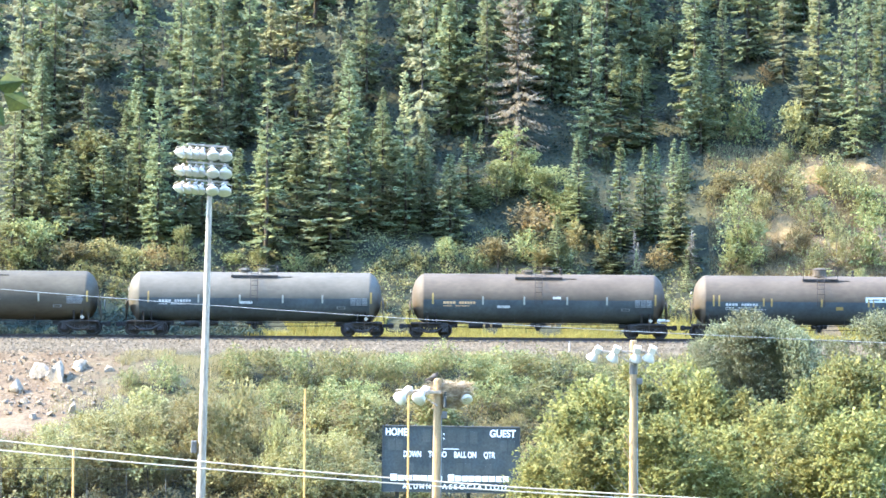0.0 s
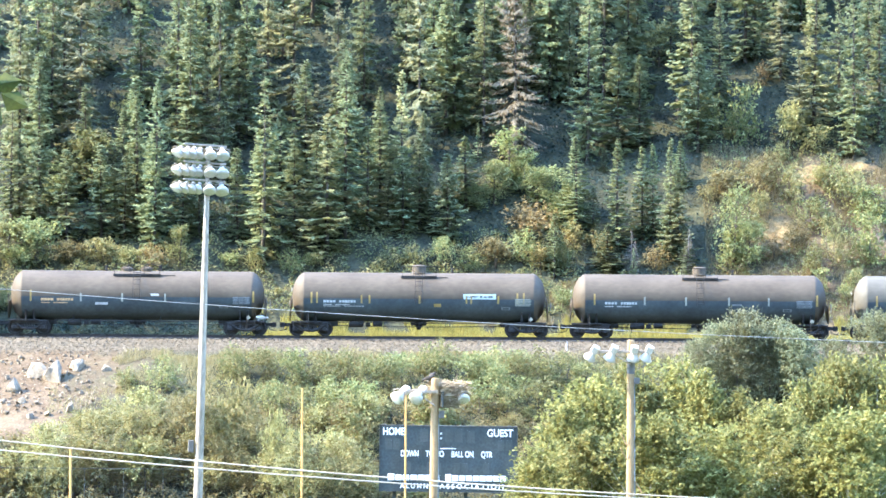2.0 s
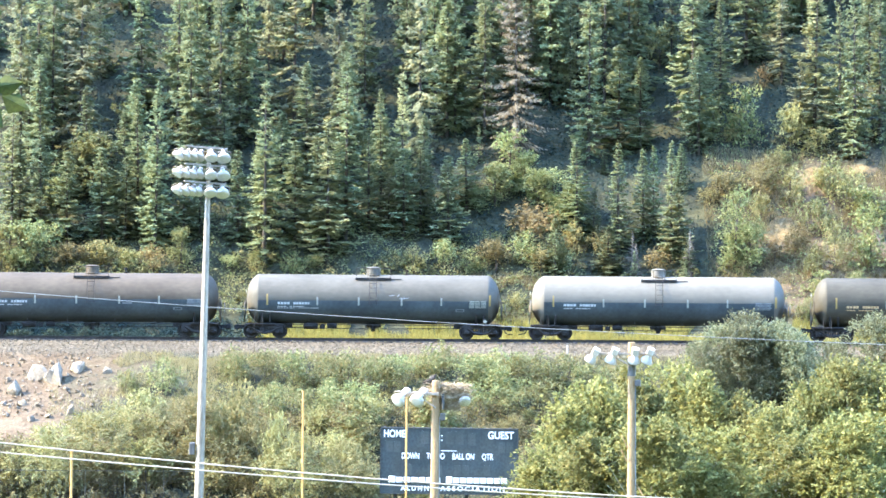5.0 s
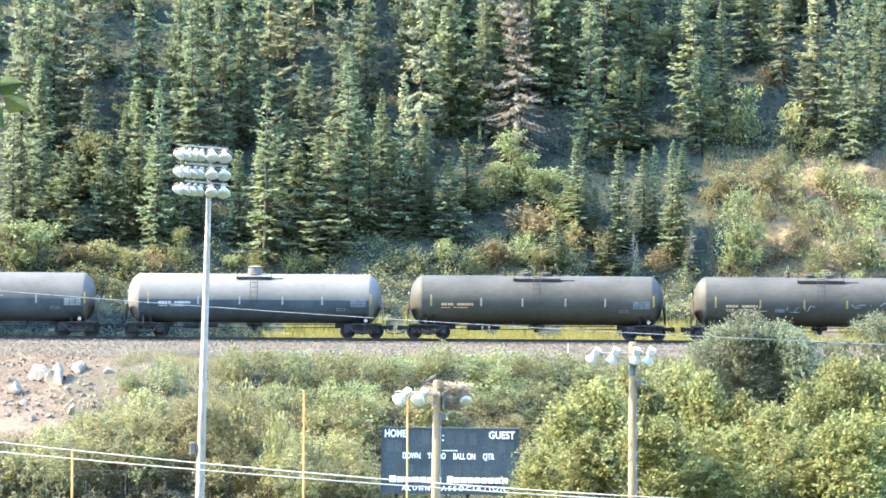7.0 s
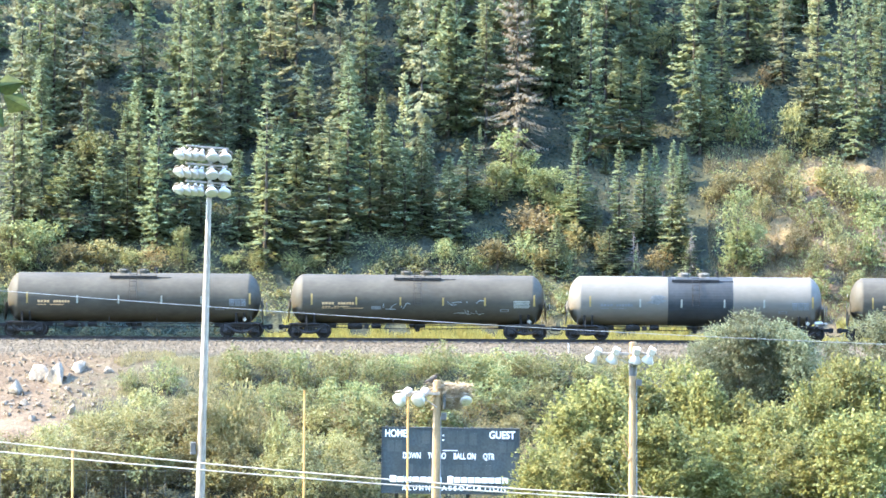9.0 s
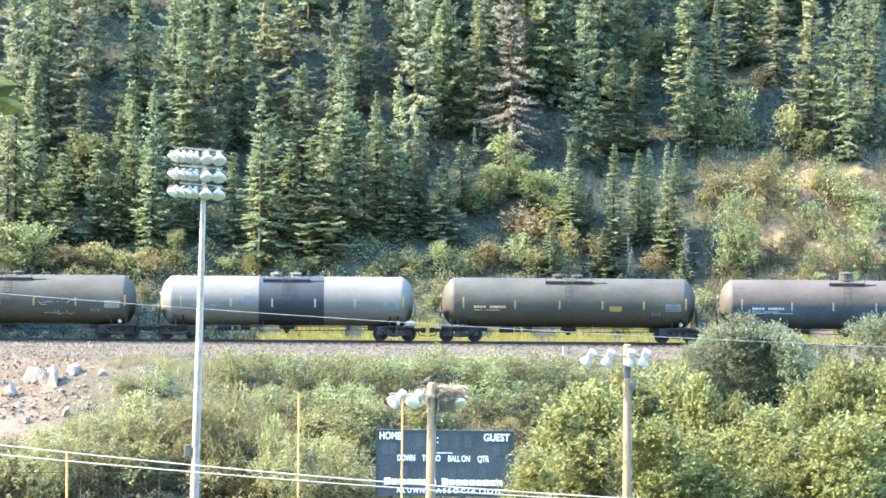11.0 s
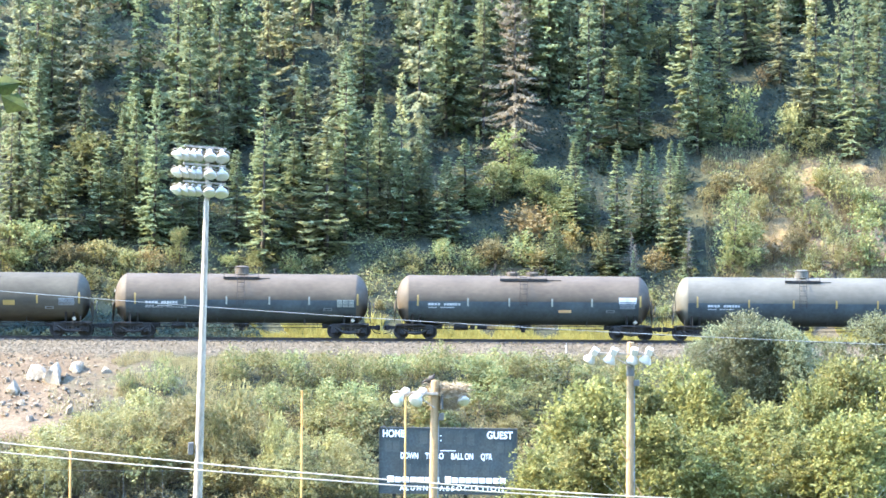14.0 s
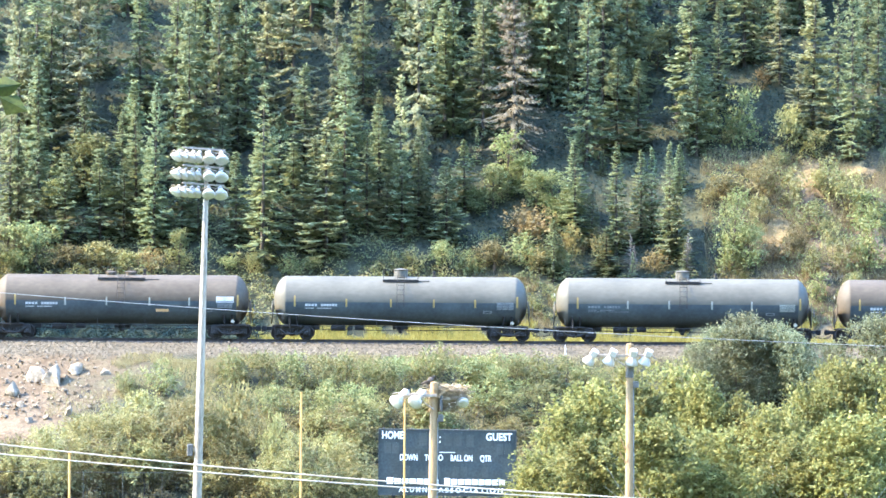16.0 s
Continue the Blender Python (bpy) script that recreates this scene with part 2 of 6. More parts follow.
def tube(bm, pts, radii, sides=8, cap=True):
    """A round bar through the points, with a radius at each."""
    pts = [Vector(p) for p in pts]
    if not hasattr(radii, "__len__"):
        radii = [radii] * len(pts)
    rings = []
    for i, p in enumerate(pts):
        d = (pts[min(i + 1, len(pts) - 1)] - pts[max(i - 1, 0)]).normalized()
        a = d.cross(Vector((0, 0, 1)) if abs(d.z) < 0.9 else Vector((1, 0, 0))).normalized()
        b = d.cross(a)
        rings.append([bm.verts.new(p + radii[i] * (math.cos(2 * math.pi * k / sides) * a + math.sin(2 * math.pi * k / sides) * b)) for k in range(sides)])
    for r, s in zip(rings, rings[1:]):
        for k in range(sides):
            bm.faces.new((r[k], r[(k + 1) % sides], s[(k + 1) % sides], s[k]))
    if cap:
        bm.faces.new(rings[0][::-1])
        bm.faces.new(rings[-1])


def lathe(bm, profile, axis="z", sides=24, at=(0, 0, 0)):
    """Turns (distance along the axis, radius) rows about the axis."""
    rings = []
    for h, r in profile:
        ring = []
        for k in range(sides):
            c, s = math.cos(2 * math.pi * k / sides) * r, math.sin(2 * math.pi * k / sides) * r
            p = {"z": (c, s, h), "x": (h, c, s), "y": (c, h, s)}[axis]
            ring.append(bm.verts.new(Vector(p) + Vector(at)))
        rings.append(ring)
    for a, b in zip(rings, rings[1:]):
        for k in range(sides):
            bm.faces.new((a[k], a[(k + 1) % sides], b[(k + 1) % sides], b[k]))
    bm.faces.new(rings[0])
    bm.faces.new(rings[-1])
    bmesh.ops.recalc_face_normals(bm, faces=bm.faces)


def raw_mesh(name, verts, faces, material):
    me = bpy.data.meshes.new(name)
    me.from_pydata(np.asarray(verts).tolist(), [], np.asarray(faces).tolist())
    me.materials.append(material)
    return me


# ---- ground: one sheet from the near slope, over the playing field and the railway bank, up the wooded hill ----
FIELD_Z, TRACK_Y, HILL_Y, HILL_RISE = -11.3, 320.0, 327.0, 0.75


def ground_z(x, y):
    n1 = noise.noise((x * 0.11, y * 0.11, 3.1))
    n2 = noise.noise((x * 0.45, y * 0.45, 8.7))
    if y < 60:
        z = 4.1 + (FIELD_Z - 4.1) * smoothstep(8, 60, y)
        if y < -40:                                             # an unseen valley side, added behind the eye to hold back low skylight
            z += min(1.0 * (-40 - y), 250.0) + 25 * noise.noise((x * 0.006, y * 0.006, 4.0)) * smoothstep(-60, -200, y)
    elif y < 285:
        z = FIELD_Z + 0.1 * n1
    elif y < 317.0:
        t = (317.0 - y)
        z = max(FIELD_Z, -0.75 - 0.46 * t) + (0.35 * n1 + 0.16 * n2) * smoothstep(0.2, 2.5, t)
        z = max(z, FIELD_Z + 0.1 * n1)
    elif y < 318.2:
        z = -0.75 + 0.69 * (y - 317.0) / 1.2
    elif y < 322.2:
        z = -0.06
    elif y < HILL_Y:
        z = -0.06 - 0.29 * smoothstep(322.2, 324.0, y) + 0.25 * smoothstep(324.5, 327.0, y) + 0.12 * n2 * smoothstep(322.5, 324, y)
    else:
        t = y - HILL_Y
        z = -0.1 + HILL_RISE * min(t, 150.0) + (0.9 * n1 + 0.3 * n2) * smoothstep(0, 4, t)
        z += 0.2 * max(0.0, min(t - 150, 500))
        z += 4.0 * noise.noise((x * 0.012, y * 0.012, 1.3)) * smoothstep(20, 90, t)
    return z


def axis_steps(inner, outer, cell, far):
    a = list(np.arange(inner, outer + 1e-6, cell))
    step, lo, hi = cell, inner, outer
    while hi < far:
        step = min(step * 1.35, 250)
        lo, hi = lo - step, hi + step
        a = [lo] + a + [hi]
    return a


def ground_material():
    m = bpy.data.materials.new("bank_and_hill_soil")
    m.use_nodes = True
    n, ln = m.node_tree.nodes, m.node_tree.links
    b = n["Principled BSDF"]
    b.inputs["Roughness"].default_value = 0.95
    b.inputs["Specular IOR Level"].default_value = 0.15
    geo = n.new("ShaderNodeNewGeometry")

    def tex(scale, detail=4):
        t = n.new("ShaderNodeTexNoise")
        t.inputs["Scale"].default_value, t.inputs["Detail"].default_value = scale, detail
        ln.new(geo.outputs["Position"], t.inputs["Vector"])
        return t.outputs["Fac"]

    def ramp(fac, rows):
        r = n.new("ShaderNodeValToRGB")
        e = r.color_ramp.elements
        e[0].position, e[0].color = rows[0][0], (*rows[0][1], 1)
        e[1].position, e[1].color = rows[-1][0], (*rows[-1][1], 1)
        for p, c in rows[1:-1]:
            e.new(p).color = (*c, 1)
        ln.new(fac, r.inputs[0])
        return r.outputs[0]

    def mixed(fac, a, c):
        x = n.new("ShaderNodeMix")
        x.data_type = "RGBA"
        ln.new(fac, x.inputs[0])
        ln.new(a, x.inputs["A"])
        ln.new(c, x.inputs["B"])
        return x.outputs["Result"]

    def band(value, lo, hi):
        r = n.new("ShaderNodeMapRange")
        r.inputs[1].default_value, r.inputs[2].default_value = lo, hi
        ln.new(value, r.inputs[0])
        return r.outputs[0]

    def joined(a, c, how="MULTIPLY"):
        x = n.new("ShaderNodeMath")
        x.operation = how
        ln.new(a, x.inputs[0])
        if isinstance(c, float):
            x.inputs[1].default_value = c
        else:
            ln.new(c, x.inputs[1])
        return x.outputs[0]

    sep = n.new("ShaderNodeSeparateXYZ")
    ln.new(geo.outputs["Position"], sep.inputs[0])
    grain, mid, broad = tex(5.0, 5), tex(0.9), tex(0.16)
    litter = ramp(mid, [(0.3, (0.022, 0.024, 0.017)), (0.5, (0.036, 0.038, 0.023)), (0.7, (0.06, 0.058, 0.03))])
    soil = ramp(mid, [(0.3, (0.066, 0.046, 0.028)), (0.5, (0.092, 0.067, 0.042)), (0.7, (0.12, 0.091, 0.059))])
    gravel = ramp(tex(9.0, 3), [(0.3, (0.0628, 0.0518, 0.0368)), (0.5, (0.0918, 0.0765, 0.0548)), (0.7, (0.121, 0.102, 0.0758))])
    turf = ramp(mid, [(0.3, (0.04, 0.055, 0.022)), (0.7, (0.085, 0.095, 0.035))])
    # bare soil shows on the western end of the bank and on the open hillside to the east
    wobble = joined(joined(broad, 14.0), joined(mid, 5.0), "ADD")
    west = band(joined(sep.outputs["X"], wobble, "ADD"), -9.0, -13.0)
    front = band(sep.outputs["Y"], 318.0, 317.0)
    east = joined(band(joined(sep.outputs["X"], wobble, "ADD"), 29.5, 33.0), joined(band(sep.outputs["Y"], 326.0, 330.0), band(sep.outputs["Y"], 345.0, 341.0)))
    bare = joined(joined(west, front), joined(east, band(mid, 0.38, 0.5)), "ADD")
    col = mixed(bare, litter, soil)
    col = mixed(band(joined(sep.outputs["Y"], joined(mid, 2.0), "SUBTRACT"), 284.0, 282.0), col, turf)
    edge = joined(mid, 1.6)
    on_bed = joined(band(joined(sep.outputs["Y"], edge, "ADD"), 317.3, 317.9), band(sep.outputs["Y"], 323.6, 322.8))
    col = mixed(on_bed, col, gravel)
    mr = n.new("ShaderNodeMapRange")
    mr.inputs[1].default_value, mr.inputs[2].default_value, mr.inputs[3].default_value, mr.inputs[4].default_value = 0.3, 0.7, 0.7, 1.3
    ln.new(grain, mr.inputs[0])
    mul = n.new("ShaderNodeMix")
    mul.data_type, mul.blend_type = "RGBA", "MULTIPLY"
    mul.inputs[0].default_value = 1.0
    ln.new(col, mul.inputs["A"])
    ln.new(mr.outputs[0], mul.inputs["B"])
    ln.new(mul.outputs["Result"], b.inputs["Base Color"])
    bp = n.new("ShaderNodeBump")
    bp.inputs["Strength"].default_value, bp.inputs["Distance"].default_value = 0.9, 0.12
    ln.new(grain, bp.inputs["Height"])
    ln.new(bp.outputs[0], b.inputs["Normal"])
    return m


def build_ground():
    xs = axis_steps(-44.0, 44.0, 0.6, 2500.0)
    ys = []
    y = -2400.0
    while y < 2600:
        ys.append(y)
        y += 0.35 if 315.5 <= y < 323 else 0.6 if 288 <= y < 366 else 6.0 if 0 <= y < 288 - 6 else 4.0 if 366 <= y < 500 else 0.6 if 282 <= y < 288 else 25.0 if -400 <= y < 0 else 120.0
        if ys[-1] < 0 < y:
            y = 0.0
    verts = [(x, yy, ground_z(x, yy)) for yy in ys for x in xs]
    w = len(xs)
    faces = [(j * w + i, j * w + i + 1, (j + 1) * w + i + 1, (j + 1) * w + i) for j in range(len(ys) - 1) for i in range(w - 1)]
    me = raw_mesh("ground", verts, faces, ground_material())
    me.shade_smooth()
    tagged(new("ground", me), "rough valley ground with gravel railway bank and steep wooded hillside", "ground", kind="structure")


build_ground()


def build_track():
    bm = bmesh.new()
    for s in (-0.7175, 0.7175):
        y = TRACK_Y + s
        box(bm, -300, 300, y - 0.075, y + 0.075, 0.02, 0.04)
        box(bm, -300, 300, y - 0.012, y + 0.012, 0.04, 0.14)
        box(bm, -300, 300, y - 0.037, y + 0.037, 0.14, 0.18, 0.008)
    me = bpy.data.meshes.new("rails")
    bm.to_mesh(me)
    bm.free()
    me.materials.append(STEEL_RAIL)
    tagged(new("railway_rails", me), "pair of worn steel rails running along the gravel bank", "railway track", kind="structure")
    verts, faces = [], []
    rnd = random.Random(4)
    for i in range(-90, 91):
        x, j = i * 0.53, rnd.uniform(-0.04, 0.04)
        k = len(verts)
        for zz in (-0.2, 0.022):
            verts += [(x - 0.13, TRACK_Y - 1.3 + j, zz), (x + 0.13, TRACK_Y - 1.3 + j, zz), (x + 0.13, TRACK_Y + 1.3 + j, zz), (x - 0.13, TRACK_Y + 1.3 + j, zz)]
        faces += [(k + 4, k + 5, k + 6, k + 7), (k, k + 1, k + 5, k + 4), (k + 1, k + 2, k + 6, k + 5), (k + 2, k + 3, k + 7, k + 6), (k + 3, k, k + 4, k + 7)]
    tagged(new("railway_ties", raw_mesh("ties", verts, faces, TIE_WOOD)), "dark timber ties bedded in the ballast", "railway ties", kind="stuff")
    # ballast stones lying on the bed and its shoulder
    verts, faces = [], []
    shape = [Vector(p) for p in ((1, 0, 0), (0, 1, 0), (-1, 0, 0), (0, -1, 0), (0, 0, 0.9), (0, 0, -0.9))]
    tri = [(0, 1, 4), (1, 2, 4), (2, 3, 4), (3, 0, 4), (1, 0, 5), (2, 1, 5), (3, 2, 5), (0, 3, 5)]
    for i in range(11000):
        x, y = rnd.uniform(-32, 32), rnd.uniform(316.3, 318.4) if i % 5 else rnd.uniform(322, 323.4)
        s = rnd.uniform(0.025, 0.055) * (1.7 if rnd.random() < 0.06 else 1)
        rot = Euler((rnd.uniform(0, 6), rnd.uniform(0, 6), rnd.uniform(0, 6))).to_matrix()
        p = Vector((x, y, ground_z(x, y) + s * 0.3))
        k = len(verts)
        verts += [p + rot @ (v * s * rnd.uniform(0.7, 1.3)) for v in shape]
        faces += [(a + k, b + k, c + k) for a, b, c in tri]
    tagged(new("ballast_stones", raw_mesh("ballast", verts, faces, GRAVEL)), "loose grey ballast stones on the railway shoulder", "gravel", kind="stuff")


build_track()


# ---- the freight train: sixteen tank cars ----
TANK_R, TANK_Z, TANK_L, HEAD = 1.55, 2.65, 16.0, 0.78
SHARED = {}


def kept(name, material, make, shade=False):
    """A mesh that alike parts share."""
    if (name, material.name) not in SHARED:
        bm = bmesh.new()
        make(bm)
        me = bpy.data.meshes.new(name)
        bm.to_mesh(me)
        bm.free()
        me.materials.append(material)
        if shade:
            me.shade_smooth()
        SHARED[name, material.name] = me
    return SHARED[name, material.name]


def tank_profile():
    # dished heads with a tight knuckle
    dish = ((0.0, 0.02), (0.03, 0.25), (0.1, 0.47), (0.22, 0.67), (0.38, 0.82), (0.54, 0.92), (0.66, 0.972), (0.74, 0.995))
    rows = [(-TANK_L / 2 + h, TANK_R * r) for h, r in dish]
    rows += [(-TANK_L / 2 + x, TANK_R) for x in (HEAD, HEAD + 0.08, HEAD + 0.3)]
    return rows + [(-h, r) for h, r in rows[::-1]]


def make_tank(bm):
    lathe(bm, tank_profile(), "x", 48, (0, 0, TANK_Z))


def curved(bm, x0, x1, a0, a1, lift=0.008, steps=4):
    """A thin plate that follows the flank of the tank; angles in degrees above its widest line."""
    r = TANK_R + lift
    rows = []
    for i in range(steps + 1):
        a = radians(a0 + (a1 - a0) * i / steps)
        rows.append([bm.verts.new((x, -math.cos(a) * r, TANK_Z + math.sin(a) * r)) for x in (x0, x1)])
    for a, b in zip(rows, rows[1:]):
        f = bm.faces.new((a[0], a[1], b[1], b[0]))
        if f.normal.y > 0:
            f.normal_flip()


def on_flank(x, a, lift):
    r = TANK_R + lift
    return (x, -math.cos(radians(a)) * r, TANK_Z + math.sin(radians(a)) * r)


def stroke(bm, x0, a0, x1, a1, wide=0.022):
    """A chalk line over the flank."""
    dx, da = x1 - x0, (a1 - a0) * 0.027
    n = math.hypot(dx, da) or 1.0
    ox, oa = -da / n * wide, dx / n * wide / 0.027
    rows = []
    for i in range(4):
        x, a = x0 + (x1 - x0) * i / 3, a0 + (a1 - a0) * i / 3
        rows.append((bm.verts.new(on_flank(x + ox, a + oa, 0.01)), bm.verts.new(on_flank(x - ox, a - oa, 0.01))))
    for p, q in zip(rows, rows[1:]):
        bm.faces.new((p[0], p[1], q[1], q[0]))


def blotch(bm, x, half, a, tall, rnd):
    """A stain of uneven outline."""
    rows = []
    for i in range(9):
        t = -1 + i / 4
        w = half * math.sqrt(max(0.02, 1 - t * t)) * rnd.uniform(0.7, 1.25)
        s = rnd.uniform(-0.15, 0.15) * half
        aa = a + tall * t
        rows.append((bm.verts.new(on_flank(x - w + s, aa, 0.009)), bm.verts.new(on_flank(x + w + s, aa, 0.009))))
    for p, q in zip(rows, rows[1:]):
        bm.faces.new((p[0], p[1], q[1], q[0]))


def bars(bm, x0, x1, a0, a1, count, rnd, gap=0.3):
    """A line of stencilled marks that cannot be read."""
    w = (x1 - x0) / count
    for i in range(count):
        if count > 6 and i == count // 2 - 1:
            continue
        curved(bm, x0 + i * w, x0 + (i + 1 - gap * rnd.uniform(0.6, 1.3)) * w, a0, a1, steps=2)


def make_sideframe(bm):
    # cast in one: top beam, dropped middle and two pedestals over the axle ends
    for s in (-1, 1):
        box(bm, s * 0.89 - 0.22, s * 0.89 + 0.22, -0.07, 0.07, 0.32, 0.8, 0.03)
        tube(bm, [(s * 0.85, 0, 0.7), (s * 0.42, 0, 0.42), (0, 0, 0.36)], 0.11, 6)
        lathe(bm, [(-0.14, 0.1), (-0.1, 0.13), (0.0, 0.13)], "y", 10, (s * 0.89, 0, 0.46))
    box(bm, -1.1, 1.1, -0.08, 0.08, 0.66, 0.88, 0.03)
    box(bm, -0.36, -0.24, -0.06, 0.06, 0.42, 0.74, 0.02)
    box(bm, 0.24, 0.36, -0.06, 0.06, 0.42, 0.74, 0.02)
    for x in (-0.15, 0.0, 0.15):
        lathe(bm, [(0.44, 0.06), (0.5, 0.07), (0.56, 0.06), (0.62, 0.07), (0.7, 0.06)], "z", 8, (x, 0, 0))


def make_bolster(bm):
    box(bm, -0.2, 0.2, -1.0, 1.0, 0.58, 0.86, 0.03)
    lathe(bm, [(0.86, 0.25), (0.98, 0.25)], "z", 16)


def make_wheelset(bm):
    lathe(bm, [(-1.0, 0.07), (1.0, 0.07)], "y", 12)
    for s in (-1, 1):
        lathe(bm, [(s * 0.66, 0.12), (s * 0.665, 0.4), (s * 0.655, 0.485), (s * 0.69, 0.485), (s * 0.70, 0.457), (s * 0.79, 0.452), (s * 0.79, 0.4), (s * 0.74, 0.36), (s * 0.73, 0.2), (s * 0.8, 0.12)], "y", 20)
    for k in range(3):
        a = 2.1 * k
        lathe(bm, [(-1.03, 0.02), (-1.0, 0.02)], "y", 6, (0.04 * math.cos(a), 0, 0.04 * math.sin(a)))


def make_sill(bm):
    box(bm, -1.9, 0.95, -0.32, 0.32, 0.8, 1.12, 0.02)
    box(bm, -0.85, 0.85, -1.25, 1.25, 1.02, 1.12, 0.015)       # body bolster shelf
    box(bm, 0.75, 1.05, -1.45, 1.45, 1.0, 1.1, 0.015)
    for s in (-1, 1):
        tube(bm, [(0.0, s * 0.9, 1.05), (0.0, s * 1.25, 1.75)], 0.07, 6)
        tube(bm, [(-0.5, s * 0.9, 1.05), (-0.5, s * 1.25, 1.75)], 0.07, 6)


def make_coupler(bm):
    box(bm, 0.0, 0.55, -0.09, 0.09, 0.76, 0.98, 0.02)
    box(bm, 0.5, 0.82, -0.17, 0.12, 0.7, 1.02, 0.05)
    tube(bm, [(0.25, -0.35, 0.9), (0.45, -0.4, 0.55), (0.85, -0.2, 0.48)], 0.03, 6)


def make_shield(bm):
    # half-height plate over the lower part of the head, pointed at the bottom
    outer = [(-1.5, 0.05), (-1.42, -0.55), (-1.0, -1.05), (-0.45, -1.5), (0.45, -1.5), (1.0, -1.05), (1.42, -0.55), (1.5, 0.05), (0.8, -0.35), (0.0, -0.45), (-0.8, -0.35)]
    a = [bm.verts.new((-0.06 - 0.12 * (1 - (y / 1.5) ** 2), y, z)) for y, z in outer]
    b = [bm.verts.new((-0.02 - 0.12 * (1 - (y / 1.5) ** 2), y, z)) for y, z in outer]
    bm.faces.new(a)
    bm.faces.new(b[::-1])
    for i in range(len(outer)):
        j = (i + 1) % len(outer)
        bm.faces.new((a[i], b[i], b[j], a[j]))
    bmesh.ops.recalc_face_normals(bm, faces=bm.faces)


def make_ladder(bm, low=-12):
    r = TANK_R + 0.17
    for x in (-0.22, 0.22):
        tube(bm, [(x, -math.cos(radians(a)) * r, TANK_Z + math.sin(radians(a)) * r) for a in (75, 60, 45, 30, 15, 0, low)], 0.02, 6)
    for a in range(low + 4, 70, 11):
        p = (-math.cos(radians(a)) * r, TANK_Z + math.sin(radians(a)) * r)
        tube(bm, [(-0.22, *p), (0.22, *p)], 0.012, 5)


def make_platform(bm, length):
    z = TANK_Z + TANK_R
    for y0 in (-1.05, 0.45):
        box(bm, -length * 0.45, length * 0.45, y0, y0 + 0.6, z - 0.24, z - 0.2)
        box(bm, -length * 0.45, length * 0.45, y0, y0 + 0.04, z - 0.34, z - 0.18)
        for i in range(9):
            x = -length * 0.45 + (i + 0.5) * length * 0.1
            box(bm, x - 0.015, x + 0.015, y0, y0 + 0.6, z - 0.32, z - 0.24)
    box(bm, length * 0.45, length * 0.72, -0.95, -0.6, z - 0.3, z - 0.26)
    for x in (-length * 0.4, length * 0.4):
        for s in (-1, 1):
            tube(bm, [(x, s * 0.85, z - 0.24), (x, s * 0.7, z - 0.75)], 0.035, 6)


def make_guard(bm, length):
    z = TANK_Z + TANK_R
    for y in (-0.98,):
        for x in (-length * 0.43, -length * 0.14, length * 0.14, length * 0.43):
            tube(bm, [(x, y, z - 0.2), (x, y, z + 0.42)], 0.013, 5)
        tube(bm, [(-length * 0.43, y, z + 0.42), (length * 0.43, y, z + 0.42)], 0.013, 5)


def make_bonnet(bm):
    z = TANK_Z + TANK_R - 0.06
    lathe(bm, [(z, 0.42), (z + 0.06, 0.48), (z + 0.1, 0.44), (z + 0.44, 0.44), (z + 0.46, 0.47), (z + 0.5, 0.46), (z + 0.57, 0.25), (z + 0.58, 0.05)], "z", 20)


def make_hatch(bm):
    z = TANK_Z + TANK_R - 0.05
    lathe(bm, [(z, 0.34), (z + 0.16, 0.34), (z + 0.17, 0.38), (z + 0.22, 0.38), (z + 0.27, 0.2), (z + 0.28, 0.05)], "z", 16)
    for k in range(6):
        a = k * math.pi / 3
        tube(bm, [(0.36 * math.cos(a), 0.36 * math.sin(a), z + 0.1), (0.36 * math.cos(a), 0.36 * math.sin(a), z + 0.3)], 0.025, 5)
    tube(bm, [(-0.3, 0, z + 0.26), (0.0, 0, z + 0.34), (0.3, 0, z + 0.26)], 0.03, 5)


def make_vent(bm):
    z = TANK_Z + TANK_R - 0.03
    lathe(bm, [(z, 0.12), (z + 0.1, 0.12), (z + 0.12, 0.06), (z + 0.26, 0.06), (z + 0.28, 0.11), (z + 0.36, 0.1), (z + 0.38, 0.02)], "z", 12)


def make_outlet(bm):
    lathe(bm, [(0.62, 0.1), (0.66, 0.14), (0.8, 0.14), (0.84, 0.22), (1.16, 0.3)], "z", 14)
    box(bm, -0.5, 0.5, -0.16, 0.16, 0.86, 1.1, 0.04)
    tube(bm, [(0.1, -0.1, 0.72), (0.1, -0.7, 0.7)], 0.03, 6)


def make_brakes(bm):
    lathe(bm, [(-2.9, 0.02), (-2.88, 0.16), (-2.3, 0.16), (-2.28, 0.02)], "x", 14, (0, -0.55, 0.98))
    for x in (-2.8, -2.4):
        tube(bm, [(x, -0.5, 0.9), (x, -0.4, 1.3)], 0.03, 5)


def make_adjuster(bm):
    lathe(bm, [(7.5, 0.02), (7.52, 0.1), (7.6, 0.12), (8.0, 0.12), (8.03, 0.05), (8.3, 0.05)], "x", 12, (0, -0.95, 1.32))
    box(bm, 7.6, 7.7, -1.0, -0.3, 1.1, 1.24)


def make_reservoir(bm):
    lathe(bm, [(-4.4, 0.02), (-4.36, 0.2), (-3.5, 0.2), (-3.46, 0.02)], "x", 14, (0, -0.6, 0.95))
    for x in (-4.2, -3.7):
        tube(bm, [(x, -0.5, 0.9), (x, -0.4, 1.3)], 0.03, 5)


def make_control_valve(bm):
    box(bm, -3.35, -3.05, -0.7, -0.4, 0.78, 1.05, 0.03)
    tube(bm, [(-3.2, -0.5, 0.9), (-3.2, -0.4, 1.3)], 0.03, 5)


